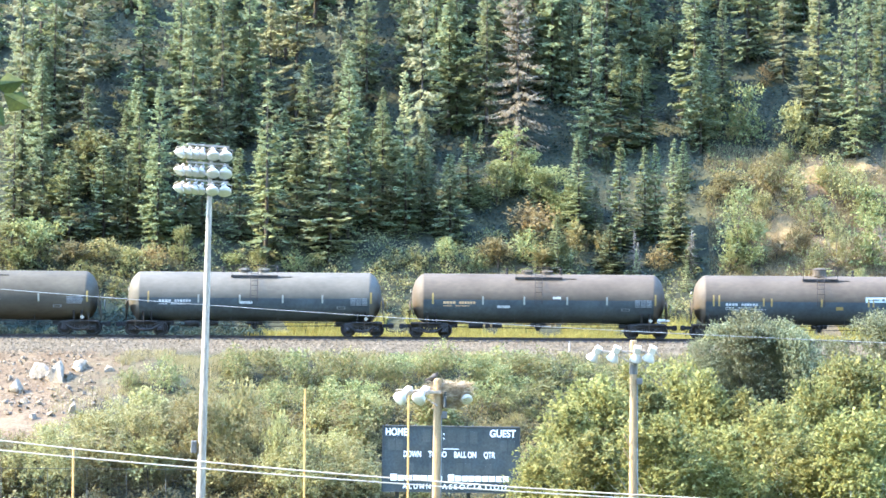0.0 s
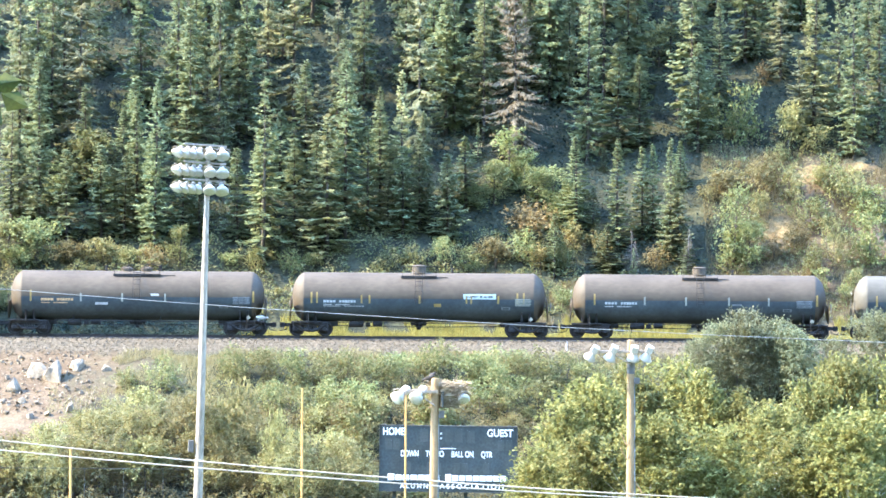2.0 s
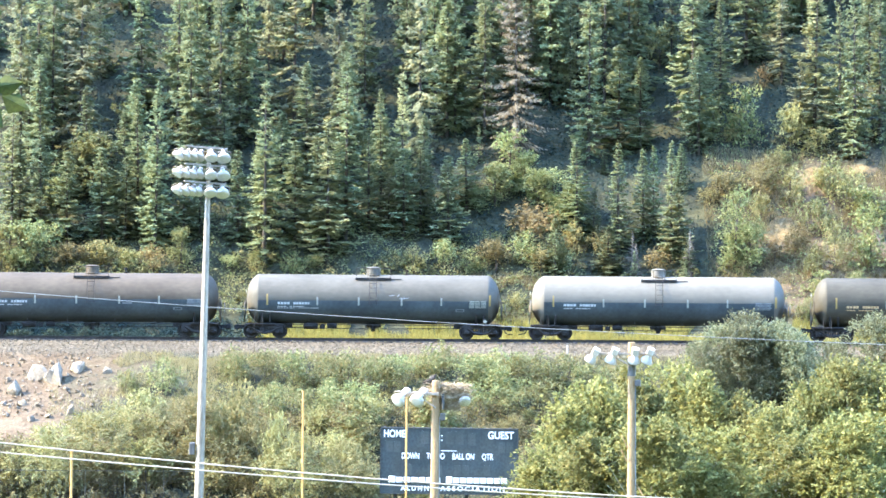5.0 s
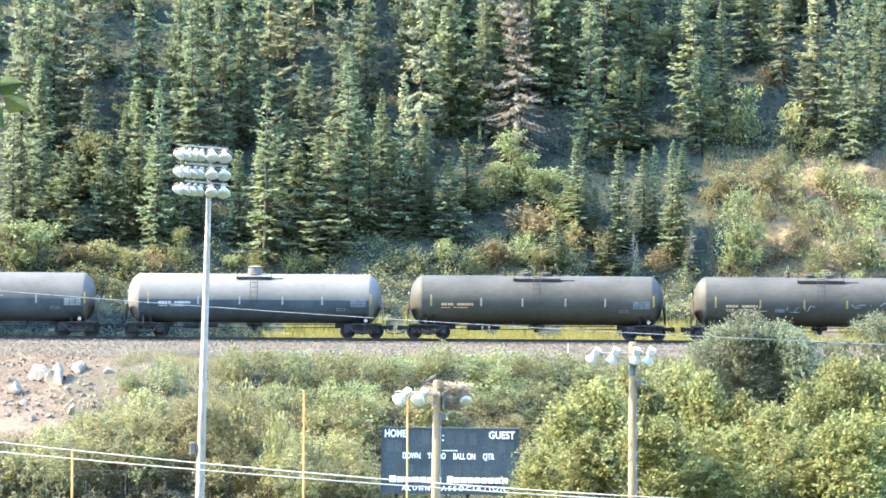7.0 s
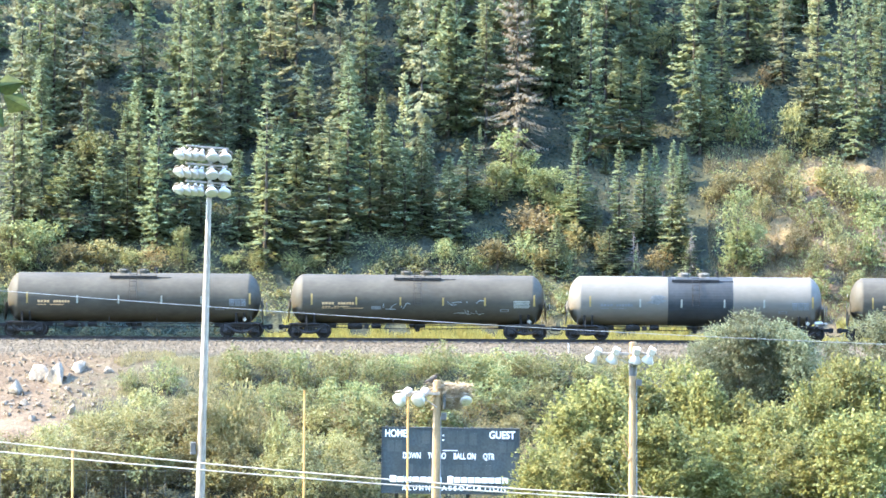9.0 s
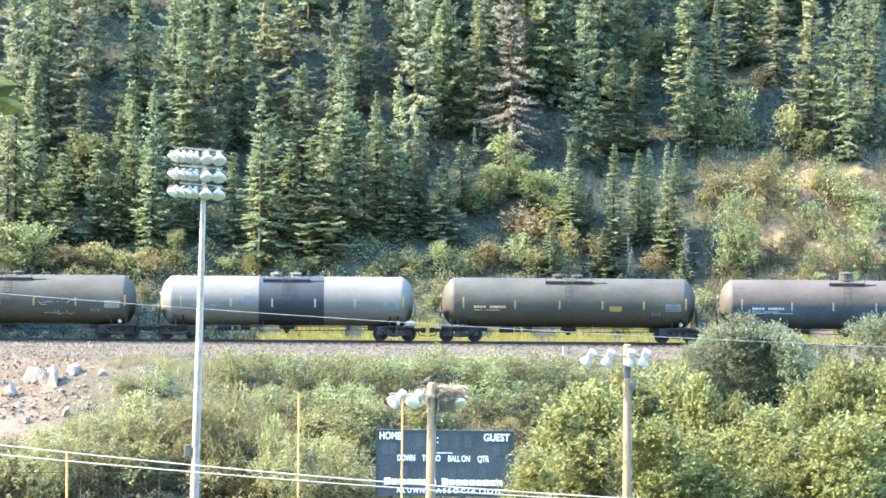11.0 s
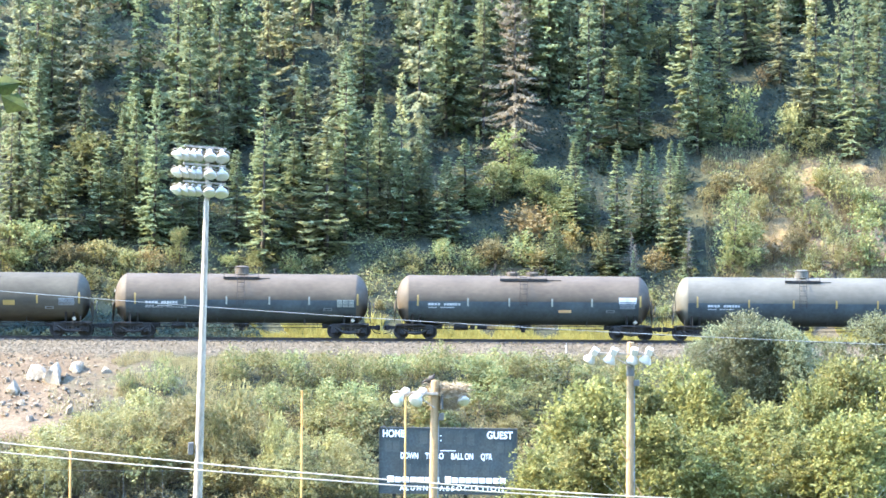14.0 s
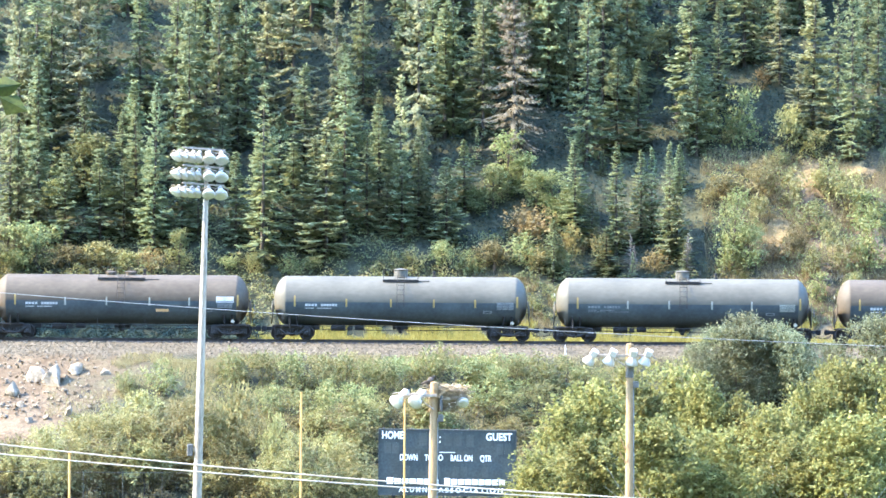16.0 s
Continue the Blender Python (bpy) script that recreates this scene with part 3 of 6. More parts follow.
def make_pipes(bm):
    tube(bm, [(-5.4, -1.05, 1.06), (5.4, -1.05, 1.04)], 0.03, 6)
    tube(bm, [(-5.2, -0.75, 0.86), (-1.0, -0.75, 0.8), (1.0, -0.75, 0.8), (5.2, -0.75, 0.86)], 0.028, 6)
    for x in (-4.0, -1.5, 1.5, 4.0):
        tube(bm, [(x, -1.05, 1.05), (x, -0.9, 1.42)], 0.02, 5)


def make_grab(bm):
    tube(bm, [(-0.25, -1.42, 1.55), (-0.25, -1.5, 1.0), (-0.25, -1.5, 0.55), (0.25, -1.5, 0.55), (0.25, -1.5, 1.0), (0.25, -1.42, 1.55)], 0.022, 5)


def make_brakewheel(bm):
    for k in range(16):
        a, b = 2 * math.pi * k / 16, 2 * math.pi * (k + 1) / 16
        tube(bm, [(0, 0.28 * math.cos(a), 0.28 * math.sin(a)), (0, 0.28 * math.cos(b), 0.28 * math.sin(b))], 0.02, 5, False)
    for k in range(4):
        tube(bm, [(0, 0, 0), (0, 0.28 * math.cos(k * 1.57), 0.28 * math.sin(k * 1.57))], 0.015, 5)


def make_diamond(bm):
    c = [(0.0, 0.14), (0.14, 0.0), (0.0, -0.14), (-0.14, 0.0)]
    a = [bm.verts.new((x, -1.53, 1.32 + z)) for x, z in c]
    b = [bm.verts.new((x, -1.50, 1.32 + z)) for x, z in c]
    bm.faces.new(a)
    bm.faces.new(b[::-1])
    for i in range(4):
        bm.faces.new((a[i], a[i - 1], b[i - 1], b[i]))
    bmesh.ops.recalc_face_normals(bm, faces=bm.faces)


WHEELS = []


def tank_car(paint, label, top, marks, seed, stripes, extras=()):
    """One tank car, its middle over the origin of an Empty at ballast height."""
    rnd = random.Random(seed)
    car = thing("tank_car", Matrix(), label, "tank car", "tank cars of the train")
    shell = SHELLS[paint]
    tank = part("tank", kept("tank", shell, make_tank, True), shell, car)
    for s in (-1, 1):
        turn = pose(0, 0, 0, 0, 0, 0 if s < 0 else 180)
        o = part("head_shield", kept("head_shield", shell, make_shield), shell, car)
        o.matrix_basis = pose(s * 8.0, 0, TANK_Z) @ turn
        o = part("draft_sill", kept("draft_sill", RUN_BLACK, make_sill), RUN_BLACK, car)
        o.matrix_basis = pose(s * 7.0, 0, 0) @ pose(0, 0, 0, 0, 0, 180 if s < 0 else 0)
        o = part("coupler", kept("coupler", RUN_BLACK, make_coupler), RUN_BLACK, car)
        o.matrix_basis = pose(s * 7.95, 0, 0) @ pose(0, 0, 0, 0, 0, 180 if s < 0 else 0)
        o = part("step_rail", kept("step_rail", RUN_BLACK, make_grab), RUN_BLACK, car)
        o.matrix_basis = pose(s * 7.2, 0, 0)
        truck = part("truck", kept("truck", RUN_BLACK, make_bolster), RUN_BLACK, car)
        truck.matrix_basis = pose(s * 6.8, 0, 0.18 - 0.02)
        for y in (-1.0, 1.0):
            f = part("side_frame", kept("side_frame", RUN_BLACK, make_sideframe), RUN_BLACK, truck)
            f.matrix_basis = pose(0, y, 0)
        for x in (-0.89, 0.89):
            w = part("wheelset", kept("wheelset", WHEEL_STEEL, make_wheelset, False), WHEEL_STEEL, truck)
            w.matrix_basis = pose(x, 0, 0.472)
            WHEELS.append(w)
    o = part("brake_wheel", kept("brake_wheel", PIPE_GREY, make_brakewheel), PIPE_GREY, car)
    o.matrix_basis = pose(8.35, 0.3, 2.1)
    part("outlet_valve", kept("outlet_valve", RUN_BLACK, make_outlet), RUN_BLACK, car)
    part("brake_cylinder", kept("brake_cylinder", RUN_BLACK, make_brakes), RUN_BLACK, car)
    part("air_reservoir", kept("air_reservoir", RUN_BLACK, make_reservoir), RUN_BLACK, car)
    if seed in (4, 10):                                            # a pale cylinder on the end sill
        part("slack_adjuster", kept("slack_adjuster", LAMP_SHELL, make_adjuster, True), LAMP_SHELL, car, "pale grey cylinder on the end sill")
    part("control_valve", kept("control_valve", RUN_BLACK, make_control_valve), RUN_BLACK, car)
    part("side_pipe", kept("side_pipe", RUN_BLACK, make_pipes), RUN_BLACK, car)
    # manway, walkway and ladder at the middle
    length = 3.3 if top == "hatch" else 2.5
    metal = RUN_BLACK
    part("walkway", kept("walkway_" + top, metal, lambda bm: make_platform(bm, length)), metal, car)
    for turn in (0, 180):
        o = part("walkway_rail", kept("walkway_rail_" + top, metal, lambda bm: make_guard(bm, length)), metal, car)
        o.matrix_basis = pose(0, 0, 0, 0, 0, turn)
    part("ladder", kept("ladder", metal, make_ladder), metal, car)
    if top == "bonnet":
        part("bonnet", kept("bonnet", shell, make_bonnet, False), shell, car)
    else:
        for x in (-0.7, 0.55):
            o = part("hatch", kept("hatch", shell, make_hatch), shell, car)
            o.matrix_basis = pose(x, 0, 0)
    for x in (1.4, -2.0) if top == "hatch" else (2.1,):
        o = part("relief_valve", kept("relief_valve", RUN_BLACK, make_vent), RUN_BLACK, car)
        o.matrix_basis = pose(x, 0, 0)
    if paint != "black" and seed != 10:                            # dark lower flank: the underside's shade is painted into the colour as well
        part("lower_flank", kept("lower_flank", FLANK_SHADE, lambda bm: curved(bm, -7.24, 7.24, -86, -3, 0.005, 12), True), FLANK_SHADE, car, "dark lower flank with its shade painted in")
    # reflective stripes, stencils and placards along the flank
    for x, tone in stripes:
        long_one = abs(x) > 6
        mat = STRIPE_YELLOW if tone == "y" or long_one else STRIPE_PALE
        me = kept("reflective_stripe_long" if long_one else "reflective_stripe", mat, lambda bm: curved(bm, -0.055, 0.055, -14, 12 if long_one else 5))
        o = part("reflective_stripe", me, mat, car)
        o.matrix_basis = pose(x, 0, 0)
    ink = {"w": MARK_WHITE, "o": MARK_RUST, "g": MARK_GREY}[marks]
    bm = bmesh.new()
    bars(bm, -6.0, -5.2, -12.5, -7.0, 4, rnd, 0.22)
    tagged(part("stencil", bm, ink, car), kind="stuff")
    bm = bmesh.new()
    bars(bm, -5.0, -3.95, -12.5, -7.0, 6, rnd, 0.22)
    tagged(part("stencil", bm, ink, car), kind="stuff")
    bm = bmesh.new()
    bars(bm, -6.0, -4.3, -18.5, -16.5, 9, rnd, 0.15)
    if seed % 3 == 0:
        bars(bm, -6.0, -3.4, -22, -20.5, 14, rnd, 0.2)
    tagged(part("stencil", bm, ink, car), kind="stuff")
    bm = bmesh.new()
    for i in range(5):
        bars(bm, 6.05, 7.15, -4.2 - i * 3.6, -1.6 - i * 3.6, 1 if seed % 2 else 3, rnd, 0.1)
    tagged(part("data_panel", bm, MARK_GREY if seed % 3 else STRIPE_PALE, car), kind="stuff")
    bm = bmesh.new()
    for x0, x1, a0, a1 in ((5.2, 5.75, -28.5, -27), (5.2, 5.75, -23, -21.5), (5.2, 5.28, -27, -23), (5.67, 5.75, -27, -23)):
        curved(bm, x0, x1, a0, a1, steps=1)
    part("placard_frame", bm, MARK_GREY, car)
    o = part("hazard_placard", kept("hazard_placard", STRIPE_PALE, make_diamond), STRIPE_PALE, car)
    o.matrix_basis = pose(7.05, 0.0, 0)
    o = part("hazard_placard", kept("hazard_placard", STRIPE_PALE, make_diamond), STRIPE_PALE, car)
    o.matrix_basis = pose(-7.95 + 0.1, 0.9, 1.75) @ pose(0, 0, 0, 0, 0, -78) @ pose(0, 1.3, 0)
    for name, mat, x0, x1, a0, a1 in extras:
        bm = bmesh.new()
        if name == "scrawl":
            x, a = x0, rnd.uniform(a0, a1)
            while x < x1:
                w, b = rnd.uniform(-0.1, 0.35), rnd.uniform(a0, a1)
                stroke(bm, x, a, x + w, b)
                if rnd.random() < 0.6:
                    stroke(bm, x + w, b, x + w + rnd.uniform(0.1, 0.35), b + rnd.uniform(-3, 5))
                x, a = x + max(0.08, w) + (rnd.uniform(0.2, 0.6) if rnd.random() < 0.3 else 0.02), rnd.uniform(a0, a1)
        elif name in ("spill", "stain"):
            for i in range(9):
                blotch(bm, rnd.uniform(x0, x1), rnd.uniform(0.12, 0.5), rnd.uniform(a0, a1), rnd.uniform(0.18, 0.4) * (a1 - a0), rnd)
        elif name == "paint_band":
            curved(bm, x0, x1, a0, a1, 0.006, 26)
        else:
            curved(bm, x0, x1, a0, a1, 0.011 if name == "owner_mark" else 0.007, 3)
        mark = part(name, bm, mat, car)
        if name in ("scrawl", "spill", "stain"):
            tagged(mark, kind="stuff")
    return car


STD = [(-6.65, "y"), (-3.5, "p"), (-0.9, "p"), (1.8, "p"), (4.3, "p"), (7.35, "y")]
EVEN = [(-6.65, "y"), (-3.4, "y"), (-0.6, "y"), (2.1, "y"), (4.7, "y"), (7.35, "y")]
WIDE = [(-6.65, "y"), (-3.84, "y"), (-1.07, "y"), (1.62, "y"), (4.25, "y"), (7.35, "y")]
PATCHY = [(-6.75, "y"), (-6.4, "y"), (-3.6, "y"), (-3.1, "y"), (0.05, "y"), (3.0, "y"), (3.3, "y"), (5.0, "y"), (6.2, "y"), (6.6, "y")]
BROWN = "dusty brown-grey tank car on the rails with yellow reflective stripes"
BLACK = "faded black tank car on the rails with a dusty upper half"
GREY = "light grey tank car on the rails with a round top bonnet"
owner = ("owner_panel", MARK_CYAN, 2.8, 4.85, -3.0, 9.0)
owner_marks = [("owner_mark", BOARD_DIGIT, x0, x1, a0, a1) for x0, x1, a0, a1 in ((2.95, 3.65, 1.5, 3.2), (3.3, 3.75, 3.2, 4.6), (3.85, 4.0, 0.5, 6.0), (4.08, 4.28, 1.0, 4.4), (4.36, 4.66, 0.5, 5.0))]
CARS = [
    (-17.86, tank_car("black", BLACK, "hatch", "g", 1, STD)),
    (0.00, tank_car("tan", BROWN, "hatch", "w", 2, STD, [("sign_plate", MARK_WHITE, -0.9, -0.1, -16, -10)])),
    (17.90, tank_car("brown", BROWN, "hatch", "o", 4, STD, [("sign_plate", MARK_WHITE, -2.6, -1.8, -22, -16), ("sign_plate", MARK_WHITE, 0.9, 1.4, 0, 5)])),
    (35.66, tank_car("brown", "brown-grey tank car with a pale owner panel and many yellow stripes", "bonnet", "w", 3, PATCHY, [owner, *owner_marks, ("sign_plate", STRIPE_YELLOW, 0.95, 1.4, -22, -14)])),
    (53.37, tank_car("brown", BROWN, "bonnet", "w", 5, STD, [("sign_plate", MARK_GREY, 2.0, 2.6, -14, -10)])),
    (71.13, tank_car("tan", "dusty grey tank car with a faint chalk scrawl on its flank", "bonnet", "w", 6, STD, [("scrawl", CHALK, 1.0, 2.1, 2, 14)])),
    (89.13, tank_car("white", "clean white tank car with dark lower flank and grey ladder", "bonnet", "w", 7, STD)),
    (106.93, tank_car("black", BLACK, "hatch", "o", 8, STD)),
    (124.83, tank_car("black", "black tank car with white chalk scrawl and yellow stripes", "hatch", "o", 9, WIDE, [("scrawl", CHALK, -2.1, -0.8, -25, -7), ("scrawl", CHALK, 1.9, 2.3, -14, 2), ("scrawl", CHALK, 3.1, 3.9, -8, 1), ("scrawl", CHALK, 2.3, 4.0, -36, -24), ("sign_plate", MARK_GREY, -2.9, -2.3, -24, -16)])),
    (142.35, tank_car("white", "white tank car with a broad dark repainted band and oil stains", "hatch", "g", 10, STD,
                      [("paint_band", BAND_DARK, -1.75, 2.35, -88, 88), ("spill", RUST_STREAK, -5.2, 6.8, 68, 80), ("stain", STAIN_GREY, -2.6, -2.3, -4, 14), ("spill", RUST_STREAK, 1.0, 6.4, 70, 82)])),
    (160.13, tank_car("black", "faded black tank car with a yellow square placard", "hatch", "o", 11, EVEN, [("sign_plate", STRIPE_YELLOW, 2.55, 3.3, -19, -7)])),
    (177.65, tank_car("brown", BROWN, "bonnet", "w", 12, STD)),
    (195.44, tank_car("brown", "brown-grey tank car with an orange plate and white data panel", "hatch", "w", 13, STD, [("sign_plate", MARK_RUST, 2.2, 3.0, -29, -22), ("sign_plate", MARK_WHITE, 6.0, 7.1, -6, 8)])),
    (213.03, tank_car("grey", GREY, "bonnet", "w", 14, EVEN)),
    (230.83, tank_car("grey", GREY, "bonnet", "g", 15, STD)),
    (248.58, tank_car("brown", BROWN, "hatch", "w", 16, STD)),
]
# seconds, and how far the train has run west, in metres
RUN = [(0.0, 0.0), (0.5, 6.02), (1.0, 12.45), (1.5, 18.82), (2.0, 25.13), (2.5, 31.52), (3.0, 37.91), (3.5, 44.25), (4.0, 50.68),
       (6.5, 82.70), (7.0, 89.09), (7.5, 95.51), (8.0, 101.86), (8.5, 108.19), (9.0, 114.52), (11.5, 146.29), (12.0, 152.69),
       (12.5, 159.17), (13.0, 165.50), (13.5, 171.89), (14.0, 178.30), (14.5, 184.62), (15.0, 190.97), (15.5, 197.22), (16.0, 203.59)]
START_X = -11.86


def motions():
    for at, car in CARS:
        walk(car, [(t, pose(START_X + at - run, TRACK_Y, 0.0)) for t, run in RUN])
    turns = []
    for i in range(481):
        t = i / 30
        j = max(k for k in range(len(RUN) - 1) if RUN[k][0] <= t)
        (t0, r0), (t1, r1) = RUN[j], RUN[j + 1]
        turns.append((t, r0 + (r1 - r0) * (t - t0) / (t1 - t0)))
    for wheel in WHEELS:
        x, y, z = wheel.location
        walk(wheel, [(t, pose(x, y, z, 0, -math.degrees(run / 0.457) % 360, 0)) for t, run in turns])


# ---- plants ----
def blades(rnd, base, way, up, length, width):
    """Four corners of a lance-shaped leaf or twig, lightly folded."""
    side = way.cross(up)
    side.normalize()
    m = base + way * (length * 0.45)
    return [base, m + side * width - up * width * 0.35, base + way * length, m - side * width - up * width * 0.35]


def spruce_crown(seed, height, radius, low=0.06, sparse=1.0, droop=0.25, power=0.95, clumpy=0.0, twig=1.0, jitter=0.16, hang=0.0, slim=1.0, fine=1.45, uneven=0.5):
    """Whorls of boughs set with short twigs; the outline swells and thins unevenly round the stem."""
    rnd = random.Random(seed)
    verts, faces = [], []
    z = height * low
    twig = twig * fine ** -0.75
    while z < height * 0.985:
        u = z / height
        r = radius * max(0.02, (1 - u)) ** power * min(1.0, 0.55 + (u - low) * 5)
        count = max(2, int((3.2 + 1.6 * (1 - u)) * sparse * fine ** 0.3 + 0.5))
        turn = rnd.uniform(0, 6.28)
        if clumpy and rnd.random() < clumpy:
            r *= 0.45
        for k in range(count):
            a = turn + k * 6.283 / count + rnd.uniform(-0.35, 0.35)
            swell = 1 + uneven * 1.6 * noise.noise((math.cos(a) * 1.1, math.sin(a) * 1.1, z * 0.42 + seed * 7.3))
            reach = r * rnd.uniform(0.62, 1.15) * max(0.35, swell)
            if rnd.random() < 0.1:
                reach *= 0.45
            out = Vector((math.cos(a), math.sin(a), 0))
            zb = z + rnd.uniform(-jitter, jitter)
            lift = 0.55 * u - droop * (1 - u) + rnd.uniform(-0.12, 0.12)
            steps = max(3, min(15, int(reach / 0.16 * fine)))
            for i in range(1, steps + 1):
                s = i / steps
                p = out * (reach * s) + Vector((rnd.uniform(-0.04, 0.04), rnd.uniform(-0.04, 0.04), zb + reach * (lift * s - 0.32 * s * s + 0.3 * s ** 4)))
                if s < 0.25 and rnd.random() < 0.6:
                    continue
                size = (0.2 + 0.34 * min(1.1, reach) * (1.05 - s)) * rnd.uniform(0.7, 1.4) * twig
                for sd in (-1, 1):
                    b = a + sd * rnd.uniform(0.5, 1.15)
                    way = Vector((math.cos(b), math.sin(b), rnd.uniform(-0.45, 0.15) - hang)).normalized()
                    n = len(verts)
                    verts += blades(rnd, p, way, Vector((rnd.uniform(-0.4, 0.4), rnd.uniform(-0.4, 0.4), 1)), size, size * 0.27 * slim)
                    faces += [(n, n + 1, n + 2), (n, n + 2, n + 3)]
                if s > 0.3:
                    way = (out + Vector((rnd.uniform(-0.3, 0.3), rnd.uniform(-0.3, 0.3), rnd.uniform(-0.9, 0.1) - hang))).normalized()
                    n = len(verts)
                    verts += blades(rnd, p, way, Vector((-out.y, out.x, 0.4)) if rnd.random() < 0.5 else Vector((0, 0, 1)), size * 1.1, size * 0.3 * slim)
                    faces += [(n, n + 1, n + 2), (n, n + 2, n + 3)]
        z += (0.14 + 0.12 * (1 - u)) * rnd.uniform(0.6, 1.5) / (0.6 + 0.4 * sparse) * fine ** -0.25
    for i in range(8):                                           # leader
        p = Vector((0, 0, height * (0.955 + 0.005 * i)))
        way = Vector((rnd.uniform(-0.5, 0.5), rnd.uniform(-0.5, 0.5), 0.7)).normalized()
        n = len(verts)
        verts += blades(rnd, p, way, Vector((0.2, 1, 0)), 0.2, 0.05)
        faces += [(n, n + 1, n + 2), (n, n + 2, n + 3)]
    return verts, faces


def trunk_mesh(name, seed, height, r0, mat, bend=0.02, limbs=0, limb_len=1.0, limb_low=0.25):
    rnd = random.Random(seed)
    bm = bmesh.new()
    pts, ph = [], rnd.uniform(0, 6)
    for i in range(7):
        u = i / 6
        pts.append((height * bend * math.sin(ph + u * 4) * u, height * bend * math.cos(ph * 1.7 + u * 3.1) * u, height * u - (0.4 if i == 0 else 0)))
    tube(bm, pts, [r0 * (1.0 - 0.93 * i / 6) for i in range(7)], 7)
    for k in range(limbs):
        u = rnd.uniform(limb_low, 0.9)
        p = Vector(pts[int(u * 6)]).lerp(Vector(pts[min(6, int(u * 6) + 1)]), u * 6 % 1)
        a = rnd.uniform(0, 6.28)
        reach = limb_len * rnd.uniform(0.5, 1.1) * (1.15 - u)
        d = Vector((math.cos(a), math.sin(a), rnd.uniform(0.3, 1.0)))
        tube(bm, [p, p + d * reach * 0.5, p + d * reach + Vector((0, 0, reach * 0.15))], [r0 * 0.38 * (1.1 - u), r0 * 0.25 * (1.1 - u), r0 * 0.06], 5)
    me = bpy.data.meshes.new(name)
    bm.to_mesh(me)
    bm.free()
    me.materials.append(mat)
    return me


def leafy(seed, lobes, leaf, count, wide=0.36, shell=0.55, hang=0.0):
    """Leaves in small sprays about the lobes (x, y, z, radius) of a crown."""
    rnd = random.Random(seed)
    verts, faces = [], []
    total = sum(r * r for *_, r in lobes)
    for x, y, z, r in lobes:
        c = Vector((x, y, z))
        sprays = max(6, int(count * r * r / total / 7))
        for _ in range(sprays):
            d = Vector((rnd.gauss(0, 1), rnd.gauss(0, 1), rnd.gauss(0.15, 1))).normalized()
            q = c + d * r * (shell + (1.05 - shell) * rnd.random() ** 0.6)
            twig = (d + Vector((rnd.uniform(-0.6, 0.6), rnd.uniform(-0.6, 0.6), rnd.uniform(-0.1, 0.8)))).normalized()
            for i in range(7):
                p = q + twig * (i * leaf * 0.42) + Vector((rnd.uniform(-1, 1), rnd.uniform(-1, 1), rnd.uniform(-1, 1))) * leaf * 0.45
                way = (twig * 0.6 + Vector((rnd.uniform(-1, 1), rnd.uniform(-1, 1), rnd.uniform(-1, 0.6) - hang))).normalized()
                up = Vector((rnd.uniform(-0.7, 0.7), rnd.uniform(-0.7, 0.7), 1))
                n = len(verts)
                s = leaf * rnd.uniform(0.65, 1.25)
                verts += blades(rnd, p, way, up, s, s * wide)
                faces += [(n, n + 1, n + 2), (n, n + 2, n + 3)]
    return verts, faces


def crown_lobes(seed, height, width, base, n, top_heavy=0.5, clump=1.0):
    rnd = random.Random(seed)
    lobes = []
    for i in range(n):
        u = rnd.random()
        z = base + (height - base) * u
        r_here = width * (math.sin(math.pi * min(0.95, 0.12 + 0.8 * u ** (0.6 + top_heavy)))) ** 0.7
        a, q = rnd.uniform(0, 6.28), math.sqrt(rnd.random()) * 0.85
        r = width * rnd.uniform(0.2, 0.38) * clump
        lobes.append((math.cos(a) * q * r_here, math.sin(a) * q * r_here, min(z, height - r * 0.8), r))
    lobes.append((0, 0, height - width * 0.25, width * 0.25))
    return lobes


def plant_kind(name, label, category, group, crown, trunk):
    """A hidden pattern is never left over: the first call of the returned function places it, later calls copy it."""
    state = {}

    def place(x, y, s=1.0, turn=0.0, lean=0.0, sink=0.1, tall=1.0):
        m = Matrix.Translation((x, y, ground_z(x, y) - sink)) @ pose(0, 0, 0, lean, lean * 0.5, turn)
        if not state:
            ob = state["ob"] = thing(name, m, label, category, group)
            for nm, me in (("trunk", trunk), ("crown", crown)):
                if me:
                    part(nm, me, None, ob)
        else:
            state["ob"].scale = (1, 1, 1)
            ob = copy_thing(state["ob"], m)
        state.setdefault("all", []).append((ob, s, tall))
        return ob

    def settle():
        for ob, s, tall in state.get("all", []):
            ob.scale = (s, s, s * tall)
    return place, settle


SETTLE = []


def kind(*args):
    place, settle = plant_kind(*args)
    SETTLE.append(settle)
    return place


def spruce_kind(seed, height, radius, mat, label, group="spruces on the hillside", **kw):
    v, f = spruce_crown(seed, height, radius, **kw)
    return kind("spruce_tree", label, "spruce tree", group, raw_mesh("spruce_crown", v, f, mat),
                trunk_mesh("spruce_trunk", seed, height * 0.97, 0.0095 * height + 0.02, BARK, 0.004))


